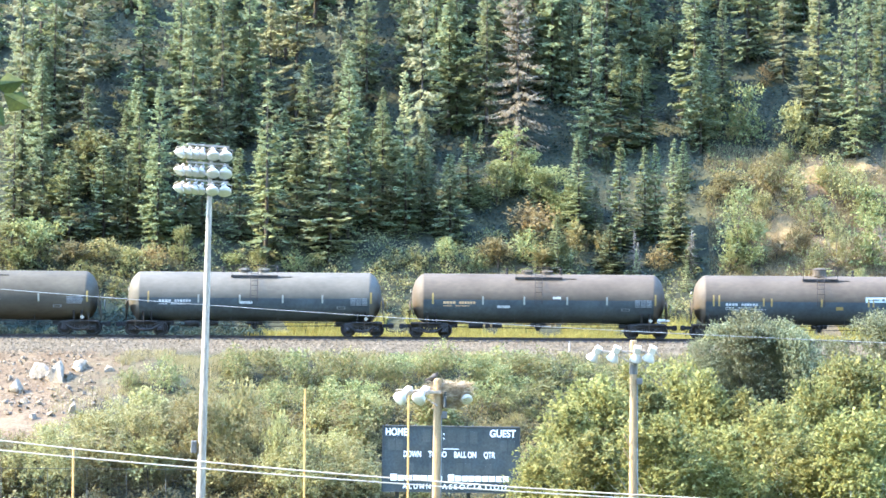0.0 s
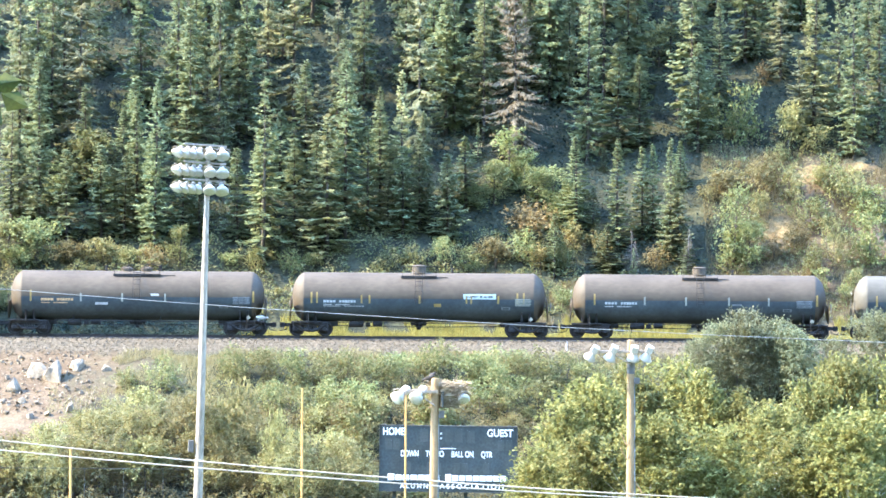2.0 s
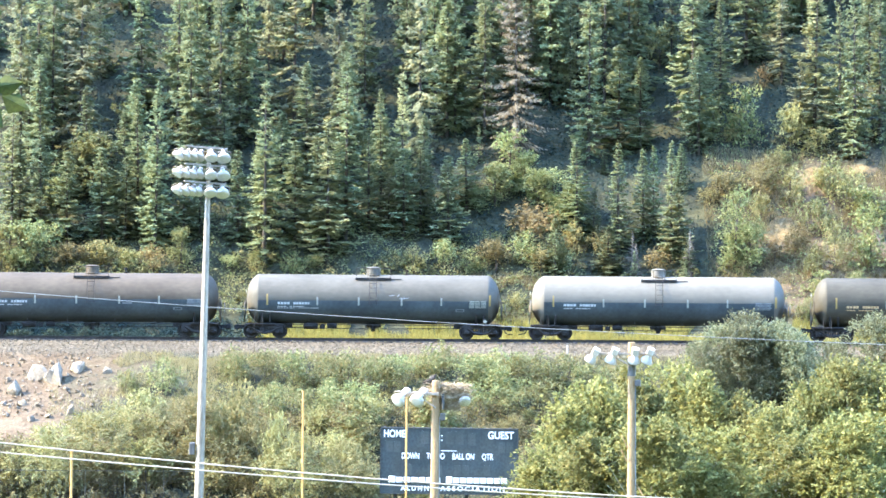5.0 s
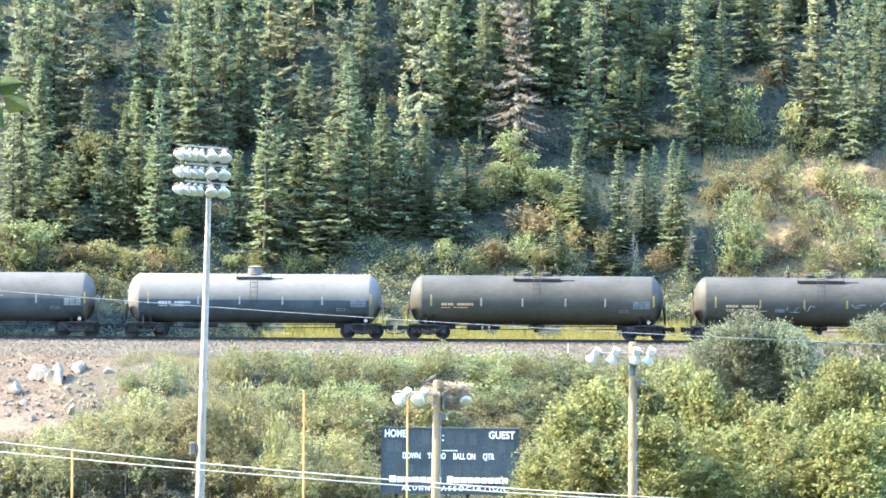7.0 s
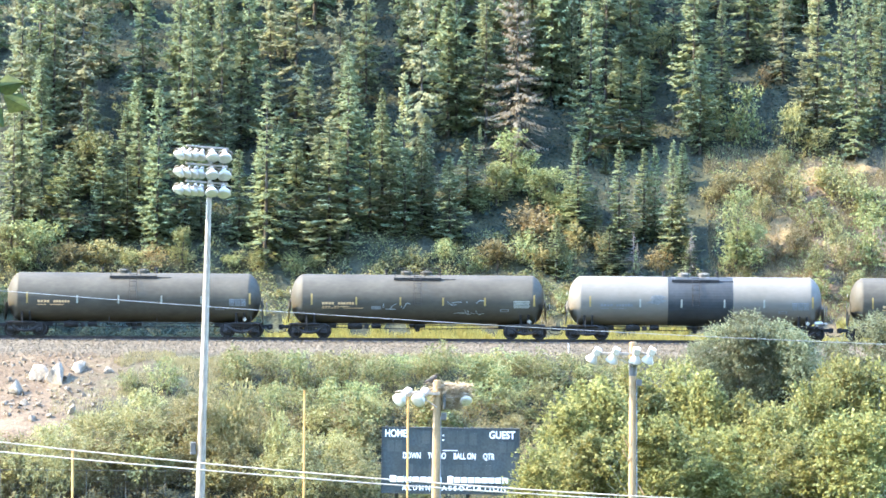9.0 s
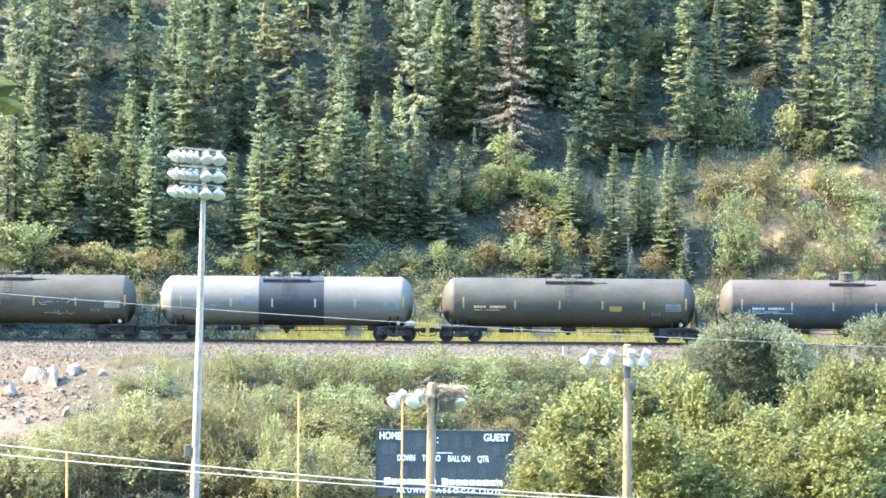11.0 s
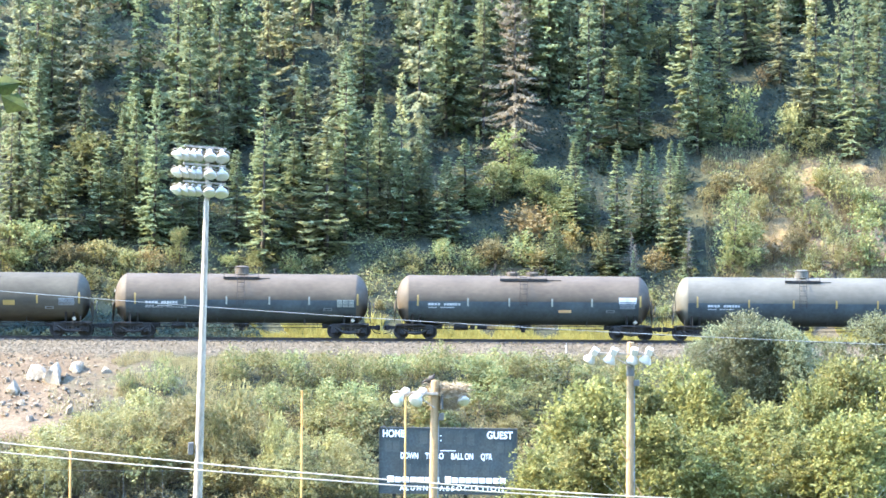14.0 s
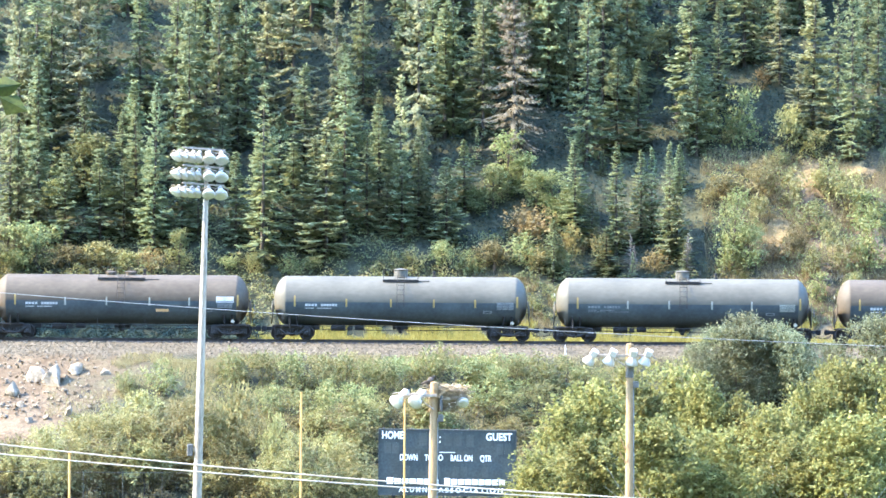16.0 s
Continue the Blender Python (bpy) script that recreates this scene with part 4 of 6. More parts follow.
# patterns ten metres tall, scaled where they stand
SPRUCE = [spruce_kind(11 + i, 10.0, row[0], row[1], row[2], **row[3]) for i, row in enumerate([
    (1.6, NEEDLES, "full dark green spruce with layered boughs", dict(uneven=0.45)),
    (1.2, NEEDLES, "slender dark green spruce on the slope", dict(power=0.7, uneven=0.55)),
    (2.0, NEEDLES_BLUE, "broad open green spruce with separate drooping tiers", dict(droop=0.32, sparse=0.62, power=0.8, uneven=0.6)),
    (1.1, NEEDLES_BLUE, "narrow young green spruce on the slope", dict(power=0.85, uneven=0.4)),
    (1.7, NEEDLES, "ragged green spruce with uneven boughs", dict(clumpy=0.3, sparse=0.85, power=0.7, uneven=0.8)),
    (1.6, NEEDLES_PINE, "tall old spruce with uneven clumped yellow-green boughs", dict(clumpy=0.34, sparse=0.95, power=0.5, droop=0.45, jitter=0.42, twig=0.95, hang=0.3, uneven=0.95)),
    (1.7, NEEDLES_DRY, "dying brown spruce with bare drooping twigs", dict(droop=0.6, sparse=1.0, power=0.5, low=0.03, twig=1.0, jitter=0.5, hang=0.75, slim=0.45, uneven=0.6, fine=1.8)),
    (1.4, NEEDLES_LIME, "narrow sunlit yellow-green spruce on the slope", dict(power=0.7, jitter=0.3, uneven=0.65)),
    (1.4, NEEDLES_PINE, "slim old spruce with thin ragged olive boughs", dict(power=0.6, clumpy=0.2, sparse=0.85, droop=0.35, jitter=0.35, hang=0.2, uneven=0.85)),
    (1.6, NEEDLES, "dark green spruce standing in the wood uphill", dict(fine=0.85, power=0.75)),
    (1.3, NEEDLES, "slim dark green spruce standing in the wood uphill", dict(fine=0.85, power=0.65, clumpy=0.2)),
])]
YOUNG = [spruce_kind(31 + i, 5.0, r, NEEDLES_BLUE, "young green spruce with neat tiers", droop=0.1, low=0.03, twig=0.75) for i, r in enumerate((1.0, 0.8, 1.15))]


def shrub_kind(seed, height, width, mat, label, leaf, count, group="shrubs on the bank", name="shrub", category="shrub", n=9, **kw):
    v, f = leafy(seed, crown_lobes(seed, height, width, height * 0.12, n), leaf, count, **kw)
    return kind(name, label, category, group, raw_mesh(name + "_crown", v, f, mat),
                trunk_mesh(name + "_stems", seed, height * 0.8, 0.05, BARK, 0.05, 5, height * 0.5, 0.05))


SHRUB = [shrub_kind(51 + i, 2.2, w, mat, lab, leaf, 1250, shell=0.7) for i, (w, mat, lab, leaf) in enumerate([
    (1.35, LEAVES_SHRUB, "rounded green shrub on the railway bank", 0.18),
    (1.6, LEAVES_SHRUB, "spreading dark green shrub with small leaves", 0.16),
    (1.2, LEAVES_WILLOW, "grey-green willow bush among weeds", 0.17),
    (1.5, LEAVES_WILLOW, "pale willow bush among grass", 0.16),
    (1.3, LEAVES_BRIGHT, "bright yellow-green shrub on the slope", 0.18),
])]
GOLD = shrub_kind(61, 1.6, 1.0, LEAVES_GOLD, "golden autumn shrub on the hillside", 0.14, 900)
WILLOW = [shrub_kind(64 + i, 5.2, w, LEAVES_WILLOW, "tall grey-green willow thicket below the railway", 0.2, 6200, "willows", "willow", "willow", n=16, wide=0.26) for i, w in enumerate((2.1, 2.6))]


BUSH = [shrub_kind(164 + i, 5.2, w, LEAVES_BUSH, "big dusty grey-green bush beside the railway", 0.19, 6200, "bushes beside the railway", "bush", "bush", n=16, wide=0.26) for i, w in enumerate((2.2, 2.6))]


def tree_kind(seed, height, width, base, mat, label, leaf, count, name, group, n=22, bark=BARK_PALE, clump=1.0, **kw):
    v, f = leafy(seed, crown_lobes(seed, height, width, base, n, clump=clump), leaf, count, **kw)
    return kind(name, label, "tree", group, raw_mesh(name + "_crown", v, f, mat),
                trunk_mesh(name + "_trunk", seed, height * 0.92, 0.16, bark, 0.03, 12, width * 1.6))


POPLAR = [tree_kind(71 + i, 11.5, w, 3.0, LEAVES_POPLAR, "leafy sunlit poplar with yellow-green leaves", 0.235, 12000, "poplar_tree", "poplars behind the field", n=60, wide=0.4, shell=0.3, clump=0.95) for i, w in enumerate((2.7, 3.1, 2.4))]
ASPEN = [tree_kind(81 + i, 6.0, w, 0.3, LEAVES_ASPEN, "yellow-green leafy young aspen on the hillside", 0.2, 3300, "aspen_tree", "aspens on the hillside", n=22, wide=0.42, shell=0.65, bark=BARK) for i, w in enumerate((1.9, 1.6))]


BARE_PATCHES = [
    (22.6, 336.6, 1.5), (24.7, 341.7, 1.3), (27.9, 342.7, 1.0), (8.9, 335.8, 1.0), (25.9, 335.0, 1.1), (6.0, 337.2, 1.3), (21.9, 334.8, 0.9), (23.5, 340.1, 0.9),
]


def on_bare(x, y):
    return any((x - px) ** 2 + ((y - py) * 1.3) ** 2 < (0.85 * r) ** 2 for px, py, r in BARE_PATCHES)


def grass_field(name, label, rows, count, mat, seed, tall):
    """Blades within the stretches (x0, x1, y0, y1)."""
    rnd = random.Random(seed)
    verts, faces = [], []
    for i in range(count):
        x0, x1, y0, y1 = rows[i % len(rows)]
        x, y = rnd.uniform(x0, x1), rnd.uniform(y0, y1)
        if noise.noise((x * 0.5, y * 0.5, seed)) < -0.12 or on_bare(x, y) and i % 4:
            continue
        p = Vector((x, y, ground_z(x, y) - 0.03))
        h = tall * rnd.uniform(0.5, 1.3)
        a = rnd.uniform(0, 3.14)
        side = Vector((math.cos(a), math.sin(a), 0)) * h * 0.045
        tip = p + Vector((rnd.uniform(-0.35, 0.35), rnd.uniform(-0.35, 0.35), 1)) * h
        n = len(verts)
        verts += [p - side, p + side, tip]
        faces.append((n, n + 1, n + 2))
    tagged(new(name, raw_mesh(name, verts, faces, mat)), label, "grass", kind="stuff")


def scrub(name, label, x0, x1, y0, y1, count, mat, seed, tall, leaf, keep=None):
    """Low leafy cover in mounds over the ground."""
    rnd = random.Random(seed)
    verts, faces = [], []
    for i in range(count):
        x, y = rnd.uniform(x0, x1), rnd.uniform(y0, y1)
        if keep and not keep(x, y) or on_bare(x, y) and i % 5:
            continue
        n1 = noise.noise((x * 0.62, y * 0.62, seed)) + 0.5 * noise.noise((x * 1.5, y * 1.5, seed + 3.3))
        if n1 < -0.35:
            continue
        h = tall * (0.25 + max(0.0, n1 + 0.25)) * (1 - 0.5 * rnd.random() ** 2)
        p = Vector((x, y, ground_z(x, y) + h))
        way = Vector((rnd.uniform(-1, 1), rnd.uniform(-1, 1), rnd.uniform(-0.5, 0.8))).normalized()
        up = Vector((rnd.uniform(-0.8, 0.8), rnd.uniform(-0.8, 0.8), 1))
        n, s = len(verts), leaf * rnd.uniform(0.6, 1.3)
        verts += blades(rnd, p, way, up, s, s * 0.36)
        faces += [(n, n + 1, n + 2), (n, n + 2, n + 3)]
    tagged(new(name, raw_mesh(name, verts, faces, mat)), label, "undergrowth", kind="stuff")


def bare_soil():
    """Patches of open tan clay that follow the slope, with uneven edges."""
    verts, faces = [], []
    for k, (px, py, r) in enumerate(BARE_PATCHES):
        first = len(verts)
        verts.append((px, py, ground_z(px, py) + 0.06))
        for ring in range(1, 6):
            for i in range(22):
                a = 2 * math.pi * i / 22
                edge = r * (1 + 0.7 * noise.noise((math.cos(a) * 1.6, math.sin(a) * 1.6, k * 3.7)))
                x, y = px + math.cos(a) * edge * ring / 5, py + math.sin(a) * edge * 0.75 * ring / 5
                verts.append((x, y, ground_z(x, y) + (0.06 if ring < 5 else -0.05)))
        for i in range(22):
            j = (i + 1) % 22
            faces.append((first, first + 1 + i, first + 1 + j, first + 1 + j))
            for ring in range(4):
                b = first + 1 + ring * 22
                faces.append((b + i, b + 22 + i, b + 22 + j, b + j))
    faces = [f if f[2] != f[3] else f[:3] for f in faces]
    me = bpy.data.meshes.new("bare_soil")
    me.from_pydata(verts, [], faces)
    me.materials.append(CLAY)
    me.shade_smooth()
    tagged(new("bare_soil", me), "open tan clay and crumbled soil showing on the dry slope", "soil", kind="stuff")


bare_soil()


# ---- poles, lamps and the scoreboard on the playing field ----
def make_flood(bm):
    # a bowl-shaped reflector with a ballast neck, mouth towards -y
    lathe(bm, [(-0.30, 0.29), (-0.28, 0.31), (-0.2, 0.3), (-0.06, 0.24), (0.06, 0.14), (0.1, 0.1), (0.3, 0.1), (0.34, 0.07)], "y", 18)


def make_flood_glass(bm):
    lathe(bm, [(-0.335, 0.05), (-0.33, 0.2), (-0.31, 0.285), (-0.302, 0.286)], "y", 18)


def make_yoke(bm):
    tube(bm, [(-0.3, -0.05, 0.0), (-0.3, -0.02, 0.22), (0, 0, 0.34), (0.3, -0.02, 0.22), (0.3, -0.05, 0.0)], 0.025, 5)


def flood(parent, x, y, z, turn, tilt, size=1.0, deep=1.0, lean=0.0, boxed=False):
    lampo = part("floodlight", kept("floodlight", LAMP_SHELL, make_flood, True), LAMP_SHELL, parent)
    lampo.matrix_basis = pose(x, y, z, 0, lean, 0) @ pose(0, 0, 0, tilt, 0, turn) @ Matrix.Diagonal((size, size * deep, size, 1))
    part("lens", kept("lens", LAMP_GLASS, make_flood_glass, True), LAMP_GLASS, lampo)
    part("bracket", kept("bracket", GALV, make_yoke), GALV, lampo)
    if boxed:
        part("ballast_box", kept("ballast_box", LAMP_SHELL, lambda bm: box(bm, -0.17, 0.17, 0.26, 0.62, -0.15, 0.15, 0.05)), LAMP_SHELL, lampo)


def make_bell(bm):
    # a flared reflector that hangs mouth down from its ballast box
    lathe(bm, [(-0.34, 0.245), (-0.36, 0.26), (-0.34, 0.265), (-0.2, 0.2), (-0.08, 0.12), (0.0, 0.1)], "z", 18)


def make_bell_glass(bm):
    lathe(bm, [(-0.375, 0.05), (-0.37, 0.16), (-0.345, 0.24)], "z", 18)


def bell_flood(parent, x, y, z, lean, tilt):
    box_part = part("floodlight", kept("floodlight_box", LAMP_SHELL, lambda bm: box(bm, -0.15, 0.15, -0.14, 0.14, -0.02, 0.28, 0.04)), LAMP_SHELL, parent)
    box_part.matrix_basis = pose(x, y, z, tilt, lean, 0)
    part("reflector", kept("reflector", LAMP_SHELL, make_bell, True), LAMP_SHELL, box_part)
    part("lens", kept("bell_lens", LAMP_GLASS, make_bell_glass, True), LAMP_GLASS, box_part)
    part("bracket", kept("bell_bracket", GALV, lambda bm: tube(bm, [(0.12, 0, 0.12), (0.3, 0.05, 0.02), (0.42, 0.08, -0.02)], 0.022, 5)), GALV, box_part)


def stadium_mast():
    mast = thing("light_mast", pose(-10.82, 225, FIELD_Z - 0.05, 0, 1.27, 0), "tall tapered galvanised steel mast with three rows of white floodlights", "light mast")
    bm = bmesh.new()
    tube(bm, [(0, 0, 0), (0, 0, 6), (0, 0, 12.5), (0, 0, 19.4)], [0.235, 0.205, 0.165, 0.12], 16)
    tube(bm, [(0, 0, 19.4), (0, 0, 21.6)], 0.09, 12)
    for z in (6.0, 12.5, 16.2):
        lathe(bm, [(z, 0.21 - z * 0.005), (z + 0.02, 0.245 - z * 0.006), (z + 0.18, 0.245 - z * 0.006), (z + 0.2, 0.21 - z * 0.005)], "z", 16)
    part("shaft", bm, GALV, mast, shade=False)
    bm = bmesh.new()
    tube(bm, [(0, 0, 0), (0, 0, 0.06)], 0.42, 16)
    part("base_plate", bm, GALV, mast)
    for row, z in enumerate((19.78, 20.56, 21.34)):
        bm = bmesh.new()
        box(bm, -1.15, 0.85, -0.05, 0.05, 0.22, 0.31, 0.01)
        part("crossarm", bm, GALV, mast).matrix_basis = pose(0, 0, z, 0, 2.2, 24)
        for i, (x, y, size) in enumerate(((-1.28, -0.4, 0.9), (-0.98, -0.25, 0.9), (-0.68, -0.05, 0.92), (-0.4, 0.1, 0.9), (0.12, -0.3, 0.97), (0.64, 0.05, 1.03))):
            flood(mast, x, y * 0.7, z - 0.01 * i, -52 + i * 8 if i < 4 else -14 + i * 5, 52, size, 0.8)
    bm = bmesh.new()
    box(bm, -0.5, -0.24, -0.16, 0.1, 7.95, 8.5, 0.03)
    part("control_box", bm, BOX_GREY, mast)


stadium_mast()


def wood_pole(x, y, top, name, label, r0=0.17, r1=0.14, lean=0.0):
    p = thing(name, pose(x, y, FIELD_Z - 0.1, 0, lean, 0), label, "utility pole", "timber lamp poles")
    h = top - FIELD_Z + 0.1
    bm = bmesh.new()
    tube(bm, [(0, 0, h * i / 8) for i in range(9)], [r0 + (r1 - r0) * i / 8 for i in range(9)], 14)
    lathe(bm, [(h - 0.01, r1), (h + 0.03, r1 * 0.85), (h + 0.04, 0.02)], "z", 14)
    part("shaft", bm, POLE_WOOD, p)
    return p, h


def nest_pole():
    p, h = wood_pole(-0.26, 200, 0.6, "lamp_pole", "weathered timber pole with white floodlights and a stick nest on top", 0.19, 0.16, 0.5)
    bm = bmesh.new()
    box(bm, -1.45, 0.12, -0.24, -0.14, h - 0.56, h - 0.44, 0.01)
    part("crossarm", bm, GALV, p)
    bm = bmesh.new()
    box(bm, -0.1, 1.2, 0.17, 0.25, h - 0.56, h - 0.46, 0.01)
    part("crossarm", bm, GALV, p)
    bm = bmesh.new()
    tube(bm, [(-0.75, -0.15, h - 0.55), (0, -0.15, h - 1.05)], 0.03, 6)
    part("brace", bm, GALV, p)
    for x, turn in ((-1.38, -35), (-0.66, -25), (1.1, 30)):
        flood(p, x, -0.3 if x < 1 else 0.2, h - 0.66, turn, 42, 0.95 if x < 1 else 0.8, 0.9, 14, x < 0)
    bm = bmesh.new()
    tube(bm, [(0.28, -0.12, h - 0.5), (0.28, -0.2, h - 1.1)], 0.06, 8)
    part("insulator", bm, FENCE_WIRE, p)
    bm = bmesh.new()
    box(bm, 0.17, 0.38, -0.2, 0.05, h - 1.55, h - 1.25, 0.02)
    part("junction_box", bm, BOX_GREY, p)
    bm = bmesh.new()
    tube(bm, [(0.16, -0.1, h - 1.4), (0.19, -0.12, h * 0.4), (0.2, -0.12, 0.3)], 0.022, 6)
    part("conduit", bm, PIPE_GREY, p)
    # the nest sits on the arm and the pole top
    rnd = random.Random(5)
    nest = thing("bird_nest", pose(0.3, 200.42, -0.42), "large untidy nest of dry sticks on the pole top", "nest")
    bm = bmesh.new()
    for i in range(900):
        a, q = rnd.uniform(0, 6.28), math.sqrt(rnd.random())
        z = -0.05 + 0.9 * rnd.random()
        c = Vector((math.cos(a) * q * 0.86 * (0.5 + 0.62 * z), math.sin(a) * q * 0.62 * (0.6 + 0.5 * z), z + 0.08 * math.sin(3 * a)))
        d = Vector((-math.sin(a) * 1.2 + rnd.uniform(-0.9, 0.9), math.cos(a) * 0.8 + rnd.uniform(-0.9, 0.9), rnd.uniform(-0.35, 0.35))).normalized() * rnd.uniform(0.18, 0.5)
        tube(bm, [c - d, c + Vector((0, 0, rnd.uniform(-0.03, 0.03))), c + d], [0.01, 0.016, 0.007], 4)
    part("sticks", bm, NEST_STICK, nest)
    bm = bmesh.new()
    lathe(bm, [(0.0, 0.15), (0.12, 0.35), (0.35, 0.52), (0.52, 0.4)], "z", 14)
    part("nest_core", bm, NEST_STICK, nest)
    # a bird of prey rests at the rim
    bird = thing("osprey", pose(-0.33, 200.3, 0.52), "dark brown bird of prey resting on the nest rim", "bird")
    bm = bmesh.new()
    bmesh.ops.create_uvsphere(bm, u_segments=12, v_segments=8, radius=0.12, matrix=pose(0, 0, 0.15, 0, 38, 0) @ Matrix.Diagonal((0.95, 0.95, 1.6, 1)))
    tube(bm, [(-0.15, 0, 0.1), (-0.34, 0, 0.02)], [0.07, 0.03], 6)
    part("body", bm, FEATHER_DARK, bird, shade=True)
    bm = bmesh.new()
    bmesh.ops.create_uvsphere(bm, u_segments=10, v_segments=8, radius=0.05, matrix=pose(0.14, 0, 0.31))
    part("head", bm, FEATHER_DARK, bird)
    bm = bmesh.new()
    tube(bm, [(0.19, 0, 0.33), (0.25, 0, 0.29)], [0.022, 0.004], 6)
    part("beak", bm, FEATHER_DARK, bird)
    for s in (-1, 1):
        bm = bmesh.new()
        bmesh.ops.create_uvsphere(bm, u_segments=10, v_segments=6, radius=0.1, matrix=pose(-0.04, s * 0.09, 0.14, 0, 70, 0) @ Matrix.Diagonal((0.7, 0.25, 2.0, 1)))
        part("wing", bm, FEATHER_DARK, bird)
        bm = bmesh.new()
        tube(bm, [(0.02, s * 0.04, 0.06), (0.03, s * 0.04, -0.08)], 0.018, 5)
        part("leg", bm, FEATHER_PALE, bird)


nest_pole()


def east_pole():
    p, h = wood_pole(7.79, 205, 2.08, "lamp_pole", "brown timber pole with four white floodlights on a bracket", 0.185, 0.15, -0.2)
    bm = bmesh.new()
    box(bm, -1.35, 0.95, -0.22, -0.14, h - 0.5, h - 0.4, 0.01)
    part("crossarm", bm, GALV, p)
    bm = bmesh.new()
    tube(bm, [(-0.9, -0.18, h - 0.45), (0, -0.18, h - 0.95)], 0.03, 6)
    part("brace", bm, GALV, p)
    for x, lean, tilt in ((-1.52, 32, 22), (-0.74, 24, 20), (0.12, 8, 24), (0.7, 22, 20)):
        bell_flood(p, x, -0.3, h - 0.46, lean, tilt)
    bm = bmesh.new()
    box(bm, 0.12, 0.36, -0.2, 0.05, h - 1.75, h - 1.5, 0.02)
    part("junction_box", bm, BOX_GREY, p)
    bm = bmesh.new()
    tube(bm, [(0.15, -0.1, h - 1.6), (0.19, -0.12, h * 0.4), (0.2, -0.12, 0.3)], 0.025, 6)
    part("conduit", bm, PIPE_GREY, p)
    bm = bmesh.new()
    lathe(bm, [(h - 1.35, 0.15), (h - 1.33, 0.168), (h - 0.75, 0.165), (h - 0.72, 0.15)], "z", 14)
    part("sleeve", bm, BOX_GREY, p, "dull grey steel sleeve")
    for k, (x, z, dx) in enumerate(((-0.1, h - 4.9, -0.3), (0.14, h - 5.6, 0.32), (-0.14, h - 4.3, -0.25))):
        bm = bmesh.new()
        tube(bm, [(x, -0.05, z), (x + dx, -0.2, z + 0.55 * (-1 if k == 1 else 1))], 0.025, 5)
        part("stay", bm, POLE_WOOD, p)


east_pole()


def goal_posts():
    g = thing("goal_posts", pose(-4.65, 276.6, FIELD_Z), "yellow football goal posts with tall slim uprights", "goal posts")
    for x in (-2.83, 2.83):
        bm = bmesh.new()
        tube(bm, [(x, 0, 3.05), (x, 0, 9.36)], 0.058, 10)
        part("upright", bm, GOAL_PAINT, g)
    bm = bmesh.new()
    tube(bm, [(-2.9, 0, 3.05), (2.9, 0, 3.05)], 0.085, 10)
    part("crossbar", bm, GOAL_PAINT, g)
    bm = bmesh.new()
    tube(bm, [(0, 1.6, -0.1), (0, 1.6, 1.8), (0, 1.1, 2.6), (0, 0, 3.05)], 0.11, 10)
    part("gooseneck", bm, GOAL_PAINT, g)
    f = thing("marker_pole", pose(-20.11, 276.6, FIELD_Z - 0.1), "slim yellow marker pole at the field edge", "pole")
    bm = bmesh.new()
    tube(bm, [(0, 0, 0), (0, 0, 6.0)], 0.07, 10)
    part("shaft", bm, GOAL_PAINT, f)
    bm = bmesh.new()
    lathe(bm, [(6.0, 0.09), (6.05, 0.09), (6.08, 0.02)], "z", 10)
    part("cap", bm, GOAL_PAINT, f)


goal_posts()


def lettering(text, x, z, size, parent, mat, spacing=1.0, width=None, bold=0.02):
    cu = bpy.data.curves.new("lettering", "FONT")
    cu.body, cu.size, cu.extrude, cu.space_character, cu.offset = text, size / 0.7, 0.01, spacing, bold * size
    tmp = new("lettering", cu)
    me = bpy.data.meshes.new_from_object(tmp.evaluated_get(bpy.context.evaluated_depsgraph_get()))
    bpy.data.objects.remove(tmp)
    me.materials.clear()
    me.materials.append(mat)
    wide = max(v.co.x for v in me.vertices) - min(v.co.x for v in me.vertices)
    s = width / wide if width else 1.0
    ob = part("lettering", me, mat, parent)
    ob.matrix_basis = pose(x, -0.185, z, 90, 0, 0) @ Matrix.Diagonal((s, 1, 1, 1))


